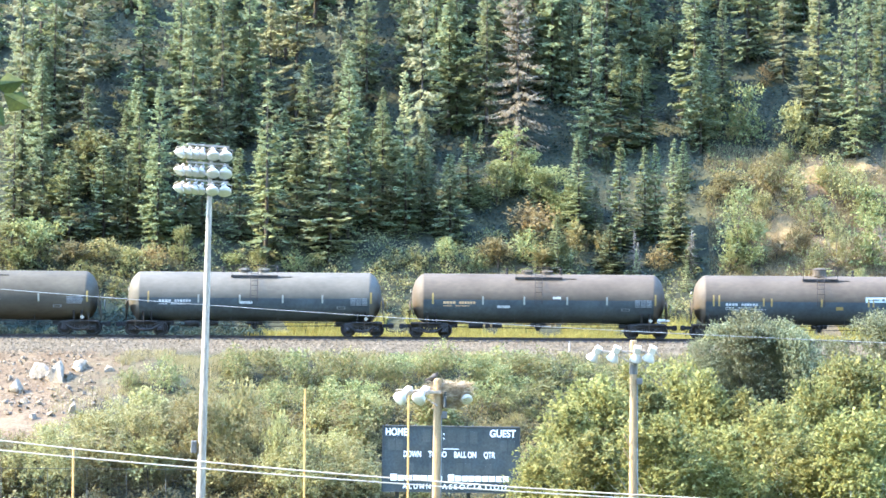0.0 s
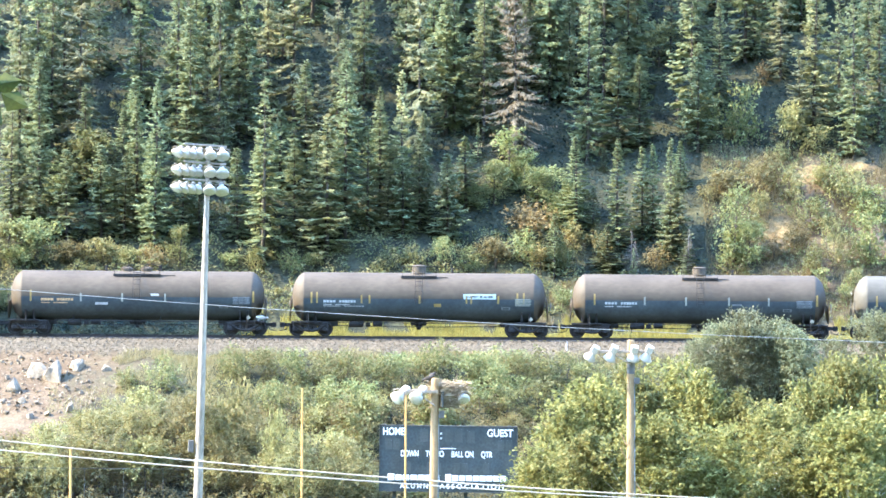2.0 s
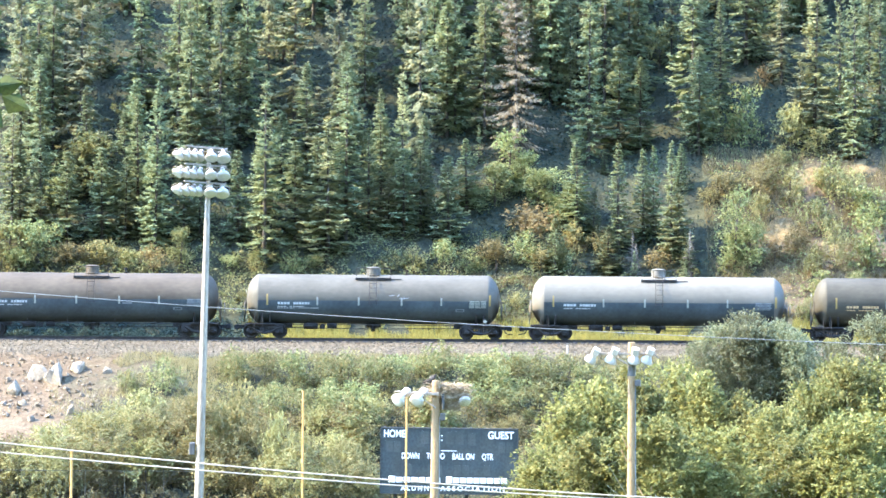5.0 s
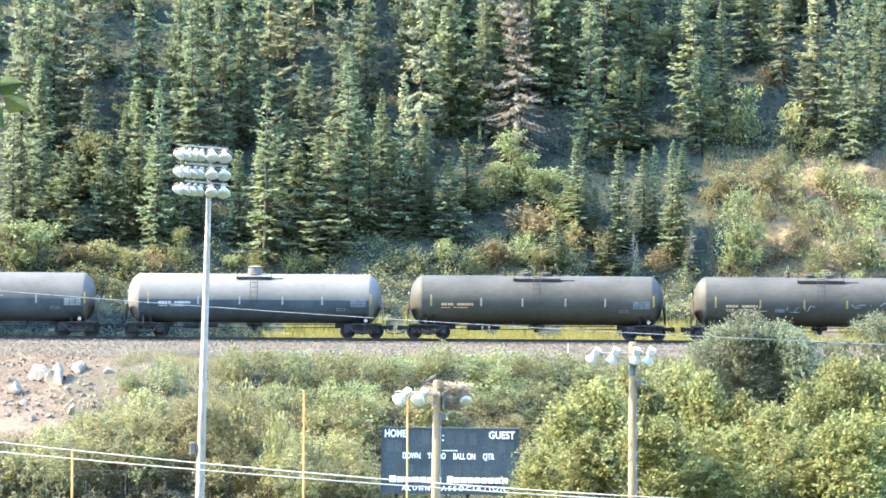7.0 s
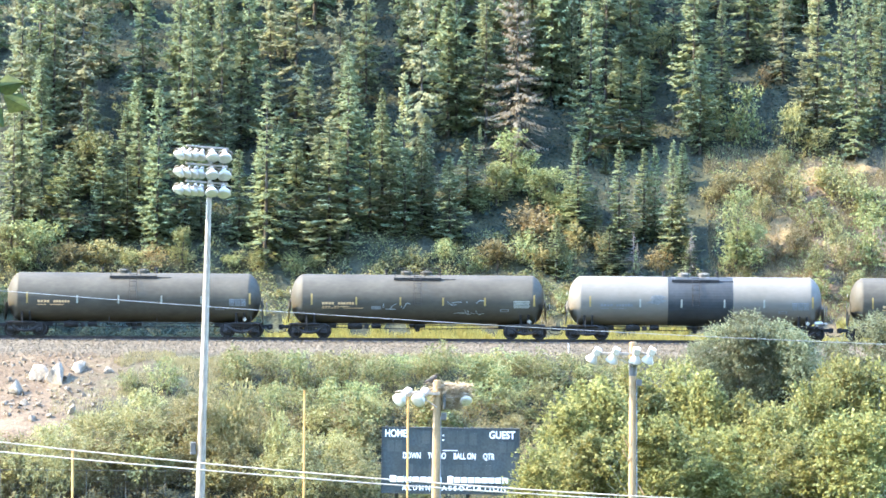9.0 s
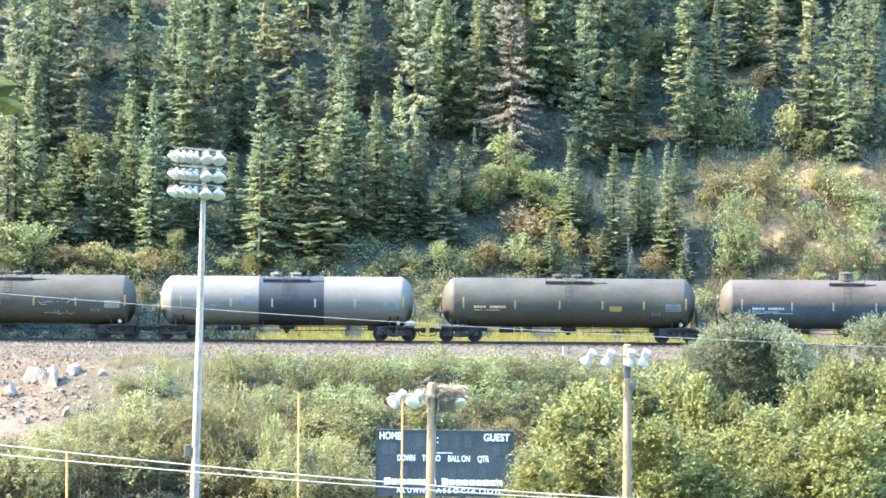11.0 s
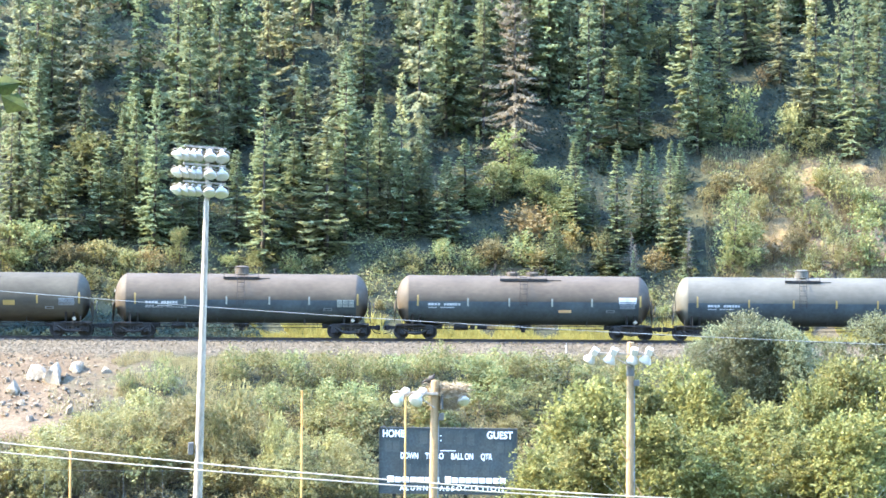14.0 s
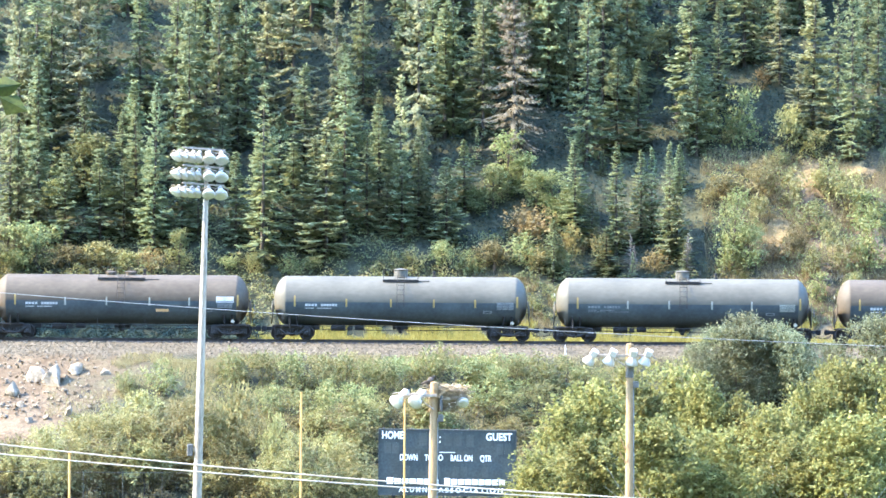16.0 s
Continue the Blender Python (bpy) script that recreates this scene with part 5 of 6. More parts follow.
def scoreboard():
    b = thing("scoreboard", pose(0.5, 284, FIELD_Z, 0, 0.35, 0), "black football scoreboard with white lettering on steel legs", "scoreboard")
    top, low = 7.07, 3.45
    bm = bmesh.new()
    box(bm, -3.82, 3.82, -0.15, 0.2, low, top, 0.02)
    part("cabinet", bm, BOARD_BLACK, b)
    bm = bmesh.new()
    for x0, x1, z0, z1 in ((-3.86, 3.86, top, top + 0.05), (-3.86, 3.86, low - 0.05, low), (-3.87, -3.82, low, top), (3.82, 3.87, low, top)):
        box(bm, x0, x1, -0.19, 0.22, z0, z1)
    part("frame", bm, FENCE_WIRE, b)
    for x in (-3.0, -1.0, 1.0, 3.0):
        bm = bmesh.new()
        box(bm, x - 0.1, x + 0.1, 0.2, 0.4, -0.2, top - 0.3, 0.01)
        part("leg", bm, FENCE_WIRE, b)
    win = [(-3.55, 5.75, 0.38, 0.62), (-3.1, 5.75, 0.38, 0.62), (2.75, 5.75, 0.38, 0.62), (3.2, 5.75, 0.38, 0.62),
           (-1.6, 6.2, 0.45, 0.72), (-1.05, 6.2, 0.45, 0.72), (-0.2, 6.2, 0.45, 0.72), (0.35, 6.2, 0.45, 0.72), (1.05, 6.15, 0.42, 0.68),
           (-2.45, 4.45, 0.36, 0.6), (-1.2, 4.45, 0.36, 0.6), (-0.75, 4.45, 0.36, 0.6), (0.3, 4.45, 0.36, 0.6), (0.75, 4.45, 0.36, 0.6), (1.95, 4.45, 0.36, 0.6)]
    for x, z, w, h in win:
        bm = bmesh.new()
        box(bm, x, x + w, -0.165, -0.14, z, z + h)
        part("digit_window", bm, BOARD_DIGIT, b)
    lettering("HOME", -3.69, 6.58, 0.4, b, WHITE_PAINT, width=1.2, bold=0.032)
    lettering("GUEST", 2.15, 6.55, 0.4, b, WHITE_PAINT, width=1.45, bold=0.032)
    lettering("DOWN", -2.67, 5.38, 0.33, b, WHITE_PAINT, width=0.98, bold=0.032)
    lettering("TO GO", -1.27, 5.38, 0.33, b, WHITE_PAINT, width=1.02, bold=0.032)
    lettering("BALL ON", 0.17, 5.37, 0.33, b, WHITE_PAINT, width=1.22, bold=0.032)
    lettering("QTR", 1.83, 5.37, 0.33, b, WHITE_PAINT, width=0.64, bold=0.032)
    lettering("ALUMNI", -2.68, 3.6, 0.26, b, WHITE_PAINT, spacing=1.5, width=1.75, bold=0.032)
    lettering("ASSOCIATION", -0.46, 3.6, 0.26, b, WHITE_PAINT, spacing=1.5, width=3.6, bold=0.032)
    for x, z in ((-0.42, 6.42), (-0.42, 6.68)):
        bm = bmesh.new()
        lathe(bm, [(-0.19, 0.04), (-0.15, 0.045)], "y", 10, (x, 0, z))
        part("colon_dot", bm, WHITE_PAINT, b)
    bm = bmesh.new()
    box(bm, -0.45, 0.42, -0.175, -0.15, 5.82, 5.86)
    part("trim_line", bm, WHITE_PAINT, b)
    rnd = random.Random(9)
    for x0, n, w in ((-3.38, 7, 2.95), (-0.15, 9, 3.45)):       # sponsor's line: plain blocks
        for i in range(n):
            x, ww = x0 + w * i / n, w / n * 0.86
            bm = bmesh.new()
            box(bm, x, x + ww, -0.185, -0.15, 4.03, 4.34 if i else 4.4, 0.01)
            part("sponsor_block", bm, WHITE_PAINT, b)
    for x in (-3.6, -2.0, 1.2, 3.4):
        bm = bmesh.new()
        tube(bm, [(x, 0, top), (x, 0, top + 0.12)], 0.05, 8)
        part("lifting_lug", bm, BOX_GREY, b)


scoreboard()


def backstop():
    f = thing("backstop_fence", pose(0, 283, FIELD_Z), "tall dark wire backstop fence on slim posts", "fence")
    for x in (-27.2, -24.6, -22.0, -19.8, -17.6, -15.4, -13.2):
        bm = bmesh.new()
        tube(bm, [(x, 0, -0.2), (x, 0, 4.68)], 0.015, 8)
        part("post", bm, FENCE_WIRE, f)
    for z in (4.62, 2.4):
        bm = bmesh.new()
        tube(bm, [(-27.2, 0, z), (-13.2, 0, z)], 0.016, 6)
        part("rail", bm, FENCE_WIRE, f)
    bm = bmesh.new()
    for i in range(70):
        x = -27.2 + i * 0.2
        tube(bm, [(x, 0, 0), (x, 0, 4.6)], 0.0025, 3, False)
    for i in range(23):
        tube(bm, [(-27.2, 0, 0.2 * i), (-13.2, 0, 0.2 * i)], 0.0025, 3, False)
    part("wire_mesh", bm, FENCE_WIRE, f)


backstop()


def cable(name, label, a, b, sag, radius, mat, low):
    """A hanging line from a to b between two poles out of view."""
    a, b = Vector(a), Vector(b)
    pts = [a.lerp(b, i / 40) - Vector((0, 0, sag * 4 * (i / 40) * (1 - i / 40))) for i in range(41)]
    ob = thing(name, Matrix(), label, "cable", "overhead cables")
    bm = bmesh.new()
    tube(bm, pts, radius, 8)
    part("strand", bm, mat, ob, shade=True)


def line_pole(x, y, top):
    p = thing("line_pole", pose(x, y, ground_z(x, y) - 0.3), "plain timber pole that carries the overhead cables", "utility pole")
    h = top - ground_z(x, y) + 0.6
    bm = bmesh.new()
    tube(bm, [(0, 0, 0), (0, 0, h)], [0.16, 0.12], 12)
    part("shaft", bm, POLE_WOOD, p)
    bm = bmesh.new()
    box(bm, -0.06, 0.06, -0.6, 0.6, h - 0.3, h - 0.2, 0.01)
    part("crossarm", bm, POLE_WOOD, p)


cable("overhead_cable", "pale sheathed overhead cable hanging across the view", (-20.00, 90.0, 3.93), (24.00, 90.0, 1.40), 1.181, 0.0130, CABLE, 0)
cable("overhead_cable", "pale sheathed overhead cable hanging across the view", (-20.00, 90.0, 3.47), (24.00, 90.0, 1.12), 0.883, 0.0130, CABLE, 0)
cable("thin_cable", "thin grey telephone cable hanging across the view", (-30.00, 150.0, 5.96), (30.00, 150.0, 2.76), 0.732, 0.0090, CABLE_DULL, 0)
for x, y, z in ((-20, 90, 4.0), (24, 90, 2.6), (-30, 150, 6.4), (30, 150, 3.6)):
    line_pole(x, y + 0.3, z)


# small stake beside the rails
st = thing("marker_stake", pose(7.95, 317.3, ground_z(7.95, 317.3) - 0.05), "small white stake at the edge of the ballast", "stake")
bm = bmesh.new()
box(bm, -0.035, 0.035, -0.02, 0.02, 0, 0.62, 0.008)
part("stake_board", bm, WHITE_PAINT, st)
bm = bmesh.new()
box(bm, -0.037, 0.037, -0.024, -0.02, 0.5, 0.6)
part("band", bm, STRIPE_PALE, st)


# ---- rocks on the bare end of the bank ----
def make_rock(seed, flat):
    def make(bm):
        rnd = random.Random(seed)
        bmesh.ops.create_icosphere(bm, subdivisions=2, radius=1.0)
        planes = [Vector((rnd.gauss(0, 1), rnd.gauss(0, 1), rnd.gauss(0, 1))).normalized() for _ in range(9)]
        for v in bm.verts:
            for p in planes:
                over = v.co.dot(p) - 0.56
                if over > 0:
                    v.co -= p * over
            v.co *= 1 + 0.22 * noise.noise(v.co * 2.2 + Vector((seed, 0, 0)))
            v.co.z *= flat
    return make


WEST_WOOD = [
    (-28.5, 342.0, 0.86, 1.67, 5), (-28.5, 336.1, 0.79, 1.17, 2), (-26.5, 344.1, 0.96, 1.42, 1), (-24.4, 342.3, 1.24, 1.15, 5),
    (-21.3, 339.0, 0.82, 0.79, 1), (-20.2, 336.7, 1.02, 0.86, 3), (-18.9, 334.3, 0.89, 1.29, 0), (-18.0, 344.3, 0.95, 1.48, 4),
    (-17.0, 339.4, 0.96, 0.68, 3), (-15.8, 340.6, 0.98, 0.80, 8), (-15.0, 342.4, 0.81, 1.89, 4), (-14.6, 340.1, 0.76, 0.68, 1),
    (-13.3, 344.4, 0.81, 1.68, 4), (-11.9, 347.4, 0.78, 1.33, 5), (-11.7, 333.5, 1.15, 1.08, 2), (-10.8, 340.0, 0.95, 0.56, 0),
]
NEAR_WEST_WOOD = [
    (-10.1, 346.2, 1.11, 1.10, 5), (-9.1, 340.7, 1.09, 0.76, 0), (-8.2, 340.2, 0.92, 0.76, 8), (-7.5, 333.9, 1.22, 0.79, 7),
    (-7.1, 344.2, 0.77, 1.78, 8), (-6.3, 335.3, 1.12, 1.11, 1), (-5.3, 347.8, 0.68, 1.62, 4), (-4.8, 335.8, 0.92, 0.84, 3),
    (-4.1, 340.5, 0.83, 0.78, 3), (-3.5, 335.8, 0.59, 0.73, 7), (-2.6, 337.2, 0.73, 1.35, 7), (-1.5, 342.6, 0.91, 1.62, 5),
    (-1.2, 338.1, 0.66, 1.04, 0), (0.4, 338.4, 0.62, 0.55, 3), (0.9, 345.1, 0.82, 1.49, 4), (1.7, 338.5, 0.93, 0.52, 3),
]
NEAR_EAST_WOOD = [
    (2.9, 344.3, 0.90, 1.34, 4), (5.0, 342.2, 1.17, 1.11, 6), (7.5, 333.3, 0.81, 0.48, 3), (8.8, 348.3, 0.47, 2.10, 7),
    (9.0, 335.8, 1.09, 0.64, 3), (9.9, 342.6, 1.02, 1.37, 1), (10.1, 335.7, 0.61, 0.64, 3), (11.0, 342.0, 0.38, 0.48, 3),
    (11.0, 333.3, 0.84, 0.41, 0), (11.7, 335.4, 0.92, 0.82, 3), (11.9, 349.9, 0.75, 0.41, 3), (13.4, 336.4, 0.92, 0.69, 3),
    (13.4, 350.1, 0.67, 1.20, 8), (13.5, 344.8, 0.82, 0.79, 0), (14.1, 336.4, 0.75, 0.87, 3), (15.2, 334.7, 0.81, 1.02, 3),
]
EAST_WOOD = [
    (15.7, 334.7, 0.75, 0.81, 7), (15.9, 352.1, 0.60, 1.28, 4), (16.1, 340.4, 0.62, 0.55, 3), (16.3, 333.4, 0.68, 0.35, 3),
    (17.8, 352.7, 0.85, 0.85, 1), (19.1, 348.1, 0.70, 1.15, 0), (21.8, 352.5, 0.79, 0.93, 4), (23.5, 351.0, 0.73, 1.12, 8),
    (24.4, 345.0, 0.71, 0.84, 8), (25.4, 345.7, 1.05, 1.16, 7), (27.3, 347.4, 0.59, 1.77, 4), (28.0, 343.2, 0.89, 1.46, 0),
    (29.8, 344.5, 0.96, 1.26, 1),
]
ASPENS = [
    (19.3, 333.5, 0.81, 1.12), (20.3, 333.4, 0.64, 0.83), (4.6, 340.0, 0.91, 0.70), (3.6, 338.6, 0.73, 0.67), (5.7, 339.6, 0.74, 0.58),
    (7.6, 338.0, 0.73, 0.68), (6.4, 338.2, 0.65, 0.71), (8.5, 337.6, 0.60, 0.70), (2.5, 338.4, 0.54, 0.50), (-25.5, 339.1, 0.91, 0.50),
    (-23.5, 339.6, 1.00, 0.75), (-22.5, 339.1, 0.78, 0.51), (-24.6, 342.3, 0.79, 0.43), (-21.7, 338.7, 0.65, 0.37), (-17.1, 333.1, 0.47, 0.96),
    (-28.4, 333.4, 0.85, 0.47),
]
GOLDS = [
    (6.0, 335.9, 1.95, 0.69), (8.8, 334.9, 0.97, 1.27), (10.5, 334.7, 0.90, 1.11), (22.3, 350.5, 0.70, 1.27), (19.8, 344.7, 0.69, 1.31),
    (22.0, 334.0, 0.89, 1.03), (6.6, 333.5, 1.12, 0.85), (14.2, 333.8, 0.97, 1.03), (-18.9, 332.4, 1.04, 1.00),
]
SLOPE_SHRUBS = [
    (-26.5, 333.1, 1.22, 1.01), (-27.8, 332.5, 0.95, 0.67), (-13.9, 333.1, 0.64, 0.73), (-12.4, 333.1, 0.69, 0.85), (-9.8, 333.0, 0.69, 0.85),
    (-8.5, 333.0, 0.69, 0.73), (5.3, 333.9, 0.96, 0.97), (1.7, 333.3, 0.74, 0.86), (0.2, 333.0, 0.80, 1.12), (17.1, 344.7, 0.93, 1.08),
    (26.0, 339.8, 1.03, 1.13), (24.6, 336.4, 0.97, 0.93), (24.7, 332.4, 0.74, 0.97), (8.0, 333.5, 0.53, 1.36), (-1.8, 332.8, 0.74, 0.97),
    (-3.5, 332.6, 0.58, 0.86),
]
SLOPE_WILLOWS = [
    (15.1, 352.0, 1.34, 0.97), (-24.3, 332.8, 1.05, 0.74), (-22.2, 332.8, 1.16, 0.71), (-20.4, 332.5, 0.88, 0.68), (3.6, 333.6, 1.10, 0.78),
    (23.6, 344.0, 0.97, 1.40), (25.5, 343.7, 0.97, 0.77), (19.1, 339.5, 1.18, 0.62), (21.4, 339.7, 1.12, 0.96),
    (23.3, 339.1, 0.95, 1.13), (27.4, 338.6, 1.01, 1.24), (25.8, 332.5, 0.82, 1.75), (23.4, 334.5, 0.83, 1.08), (18.0, 339.1, 0.84, 0.57),
    (21.3, 337.2, 0.67, 1.35),
]
SLOPE_BRIGHT = [
    (20.6, 344.6, 1.08, 1.50),
    (18.5, 345.0, 0.89, 1.37), (28.5, 337.4, 1.16, 0.93), (28.3, 333.0, 1.20, 1.21),
]
YOUNGS = [
    (7.5, 332.7, 0.70), (16.0, 332.0, 0.42), (12.7, 332.8, 0.45), (8.4, 333.0, 0.40), (-17.6, 339.2, 0.60), (11.0, 332.7, 0.35),
    (-3.5, 335.8, 0.50), (2.5, 342.0, 0.55), (21.9, 340.6, 0.50),
]
ROCK_PLACES = [
    (-25.0, 313.9, 0.48), (-23.8, 313.2, 0.56), (-22.5, 314.8, 0.34), (-26.2, 311.6, 0.38), (-25.5, 310.0, 0.22),
    (-22.5, 308.7, 0.26), (-23.9, 308.4, 0.18), (-20.7, 314.3, 0.25), (-25.7, 314.0, 0.14), (-23.0, 311.9, 0.14),
    (-22.0, 311.2, 0.13), (-24.6, 309.8, 0.15), (-26.7, 313.3, 0.16), (-23.3, 310.5, 0.14), (-21.7, 312.7, 0.12),
    (-24.2, 315.5, 0.12), (-26.7, 310.1, 0.17), (-21.3, 309.5, 0.14), (-24.8, 308.0, 0.20), (-26.3, 315.5, 0.10),
    (-21.4, 315.2, 0.10), (-19.9, 312.0, 0.12), (-22.6, 310.2, 0.10), (-26.4, 308.7, 0.15),
]
BANK_SHRUBS = [
    (-12.7, 314.0, 0.75, 0.97), (-10.9, 313.3, 0.85, 0.95), (-9.1, 312.4, 0.85, 1.08), (-7.4, 312.2, 0.80, 1.05), (-5.7, 312.3, 0.85, 0.99),
    (-3.9, 311.6, 0.84, 1.08), (-2.3, 312.7, 0.70, 1.09), (-0.8, 313.8, 0.70, 1.04), (1.7, 312.5, 0.90, 0.93), (3.1, 313.5, 0.90, 0.93),
    (4.8, 312.7, 0.90, 0.93), (6.4, 312.7, 0.85, 1.08), (7.9, 312.6, 0.85, 0.99), (-4.9, 308.5, 0.89, 0.94), (-6.6, 308.4, 0.88, 1.02),
    (-8.5, 308.0, 0.83, 0.99), (-2.9, 311.7, 0.75, 1.02), (2.4, 308.9, 0.84, 0.99), (4.1, 308.4, 0.88, 0.94), (6.1, 309.2, 0.84, 0.99),
    (-10.4, 308.8, 0.74, 1.12), (3.4, 311.1, 0.84, 0.99), (-17.1, 312.0, 0.75, 1.02), (-19.4, 311.9, 0.60, 0.87),
]
BANK_WILLOWS = [
    (-7.6, 306.6, 0.76, 0.92), (-5.5, 305.2, 0.86, 0.96), (-4.4, 303.7, 0.85, 0.99), (-6.1, 301.9, 1.00, 0.97), (-7.6, 300.4, 0.89, 1.11),
    (-4.7, 298.7, 0.99, 1.12), (0.3, 307.2, 0.66, 0.97), (-9.7, 298.3, 0.74, 2.62), (-21.4, 303.6, 1.05, 0.92), (-19.4, 304.1, 1.06, 1.14),
    (-17.3, 303.7, 1.00, 1.15), (-15.3, 304.2, 0.96, 1.34), (-23.2, 301.0, 1.00, 1.20), (-24.8, 299.9, 0.99, 1.20), (-11.9, 300.5, 0.99, 2.27),
    (-13.3, 301.3, 0.75, 2.31), (-17.3, 298.5, 1.14, 1.17), (-20.0, 298.4, 1.09, 1.16), (-22.6, 298.0, 1.03, 0.92), (-25.3, 297.6, 0.98, 1.04),
]
POPLARS = [
    (5.9, 238.0, 0.82, 1.02), (7.3, 240.0, 0.85, 1.09), (9.1, 242.0, 0.83, 1.19), (11.1, 243.0, 0.87, 1.15),
    (12.6, 241.0, 0.74, 1.30), (14.2, 240.0, 0.71, 1.25), (15.9, 238.0, 0.71, 1.18), (17.7, 241.0, 0.68, 1.35),
    (19.5, 243.0, 0.77, 1.32), (21.3, 242.0, 0.75, 1.36), (4.8, 233.0, 0.71, 0.97), (6.8, 231.0, 0.81, 0.92),
    (9.5, 230.0, 0.83, 0.98), (12.7, 231.0, 0.81, 0.96), (16.0, 232.0, 0.83, 0.91), (19.0, 231.0, 0.86, 0.96),
]


for i, (x, y, r) in enumerate(ROCK_PLACES):
    rock = new("boulder" if r > 0.2 else "rock", kept("rock_%d" % (i % 7), ROCK if r > 0.2 else ROCK_DULL, make_rock(40 + i % 7, 0.8 + 0.1 * (i % 3))))
    rock.matrix_basis = pose(x, y, ground_z(x, y) + r * 0.35, 12 * (i % 5) - 20, 15 * (i % 3) - 12, 53 * i) @ Matrix.Diagonal((r * 1.55, r * 1.4, r * (2.5 if i < 4 else 1.9), 1))
    tagged(rock, "pale angular limestone boulder on bare soil" if r > 0.2 else "small pale broken stone on bare soil", "rock", "rocks on the bank")

# scree between the boulders
verts, faces = [], []
rnd = random.Random(12)
cube = [(-1, -1, -0.7), (1, -1, -0.6), (1, 1, -0.8), (-1, 1, -0.7), (-0.7, -0.8, 0.7), (0.8, -0.7, 0.6), (0.6, 0.8, 0.8), (-0.8, 0.6, 0.6)]
sides = [(4, 5, 6, 7), (0, 1, 5, 4), (1, 2, 6, 5), (2, 3, 7, 6), (3, 0, 4, 7)]
for i in range(1500):
    x, y = rnd.uniform(-31, -19.5 - 2.5 * rnd.random()), rnd.uniform(308.5, 316.4)
    s = 0.02 + 0.09 * rnd.random() ** 4
    rot = Euler((rnd.uniform(0, 6), rnd.uniform(0, 6), rnd.uniform(0, 6))).to_matrix()
    p, k = Vector((x, y, ground_z(x, y) + s * 0.2)), len(verts)
    verts += [p + rot @ (Vector(c) * s) for c in cube]
    faces += [tuple(a + k for a in q) for q in sides]
tagged(new("scree", raw_mesh("scree", verts, faces, ROCK_DULL)), "broken pale stones strewn over the bare bank", "stones", kind="stuff")

# ---- the woods ----
rnd = random.Random(21)
for rows in (WEST_WOOD, NEAR_WEST_WOOD, NEAR_EAST_WOOD, EAST_WOOD):
    for x, y, s, tall, k in rows:
        SPRUCE[k](x, y, s * 1.22, rnd.uniform(0, 360), rnd.uniform(-1, 1), 0.2, tall / 1.22)
for i in range(30):                                                # the closed stand behind the front trees
    x = rnd.uniform(-33, 33)
    y = (338.5 if x < 2 else 347 if x < 8.5 else 342 if x < 18 else 350) + rnd.uniform(0, 9)
    if 14.0 < x < 16.5 and y < 351:                                # a clearing about a pale birch
        continue
    SPRUCE[rnd.choice((9, 10, 9))](x, y, rnd.uniform(0.9, 1.3), rnd.uniform(0, 360), rnd.uniform(-1, 1), 0.2, rnd.uniform(0.75, 1.15) * (0.72 if 8.5 < x < 18 and y < 346 else 1))
for i in range(17):                                                # low shaded spruces at the foot of the stand
    x, y = -28 + i * 1.8 + rnd.uniform(-0.6, 0.6), rnd.uniform(335.0, 337.5)
    SPRUCE[9](x, y, rnd.uniform(0.75, 1.0), rnd.uniform(0, 360), rnd.uniform(-1, 1), 0.3, rnd.uniform(0.65, 0.85))
for x, y, s in ((-32.2, 325.6, 1.5), (-30.9, 327.4, 1.3), (-35.0, 324.9, 1.7), (-34.0, 327.8, 1.6)):   # unseen spruces added west of the view to shade the ground by the rails
    SPRUCE[0](x, y, s, rnd.uniform(0, 360), 0, 0.2, 1.1)
for x, y, s in YOUNGS:
    YOUNG[rnd.randrange(3)](x, y, s, rnd.uniform(0, 360))
for x, y, s, tall in ASPENS:
    ASPEN[rnd.randrange(2)](x, y, s, rnd.uniform(0, 360), rnd.uniform(-4, 4), 0.1, tall)
for x, y, s, tall in GOLDS:
    GOLD(x, y, s, rnd.uniform(0, 360), 0.0, 0.1, tall)
for rows, kinds in ((SLOPE_SHRUBS, (0, 1)), (SLOPE_WILLOWS, (2, 3)), (SLOPE_BRIGHT, (4,))):
    for x, y, s, tall in rows:
        SHRUB[rnd.choice(kinds)](x, y, s, rnd.uniform(0, 360), 0.0, 0.1, tall)
for i in range(132):                                               # the wood goes on uphill
    x, y = rnd.uniform(-37, 37), 348 + 30 * rnd.random() ** 1.2
    if x > 13:
        y += 7
    SPRUCE[rnd.choice((9, 10))](x, y, rnd.uniform(0.85, 1.3), rnd.uniform(0, 360), rnd.uniform(-1, 1), 0.2, rnd.uniform(0.95, 1.4))
for i in range(34):                                                # undergrowth on the slope
    x, y = rnd.uniform(-31, 31), rnd.uniform(328, 348)
    if 9 < x < 18.5 and y > 333 or -25 < x < 3 and 332 < y < 338:  # deep shade among the spruces
        continue
    open_slope = x > 15 and y < 343
    s = rnd.uniform(0.5, 1.0) * (0.62 if open_slope else 0.9)
    SHRUB[rnd.choice((2, 3, 3, 2, 4) if open_slope else (0, 1, 1, 0, 2))](x, y, s, rnd.uniform(0, 360))
for i in range(42):                                                # bushes along the foot of the hill
    x, y = -30 + i * 1.4 + rnd.uniform(-0.5, 0.5), rnd.uniform(328.2, 331)
    SHRUB[rnd.choice((0, 1, 2, 0, 4, 3))](x, y, rnd.uniform(0.5, 0.95) * (0.62 if 6 < x < 15 else 0.55 if -22 < x < -2 else 0.8), rnd.uniform(0, 360))
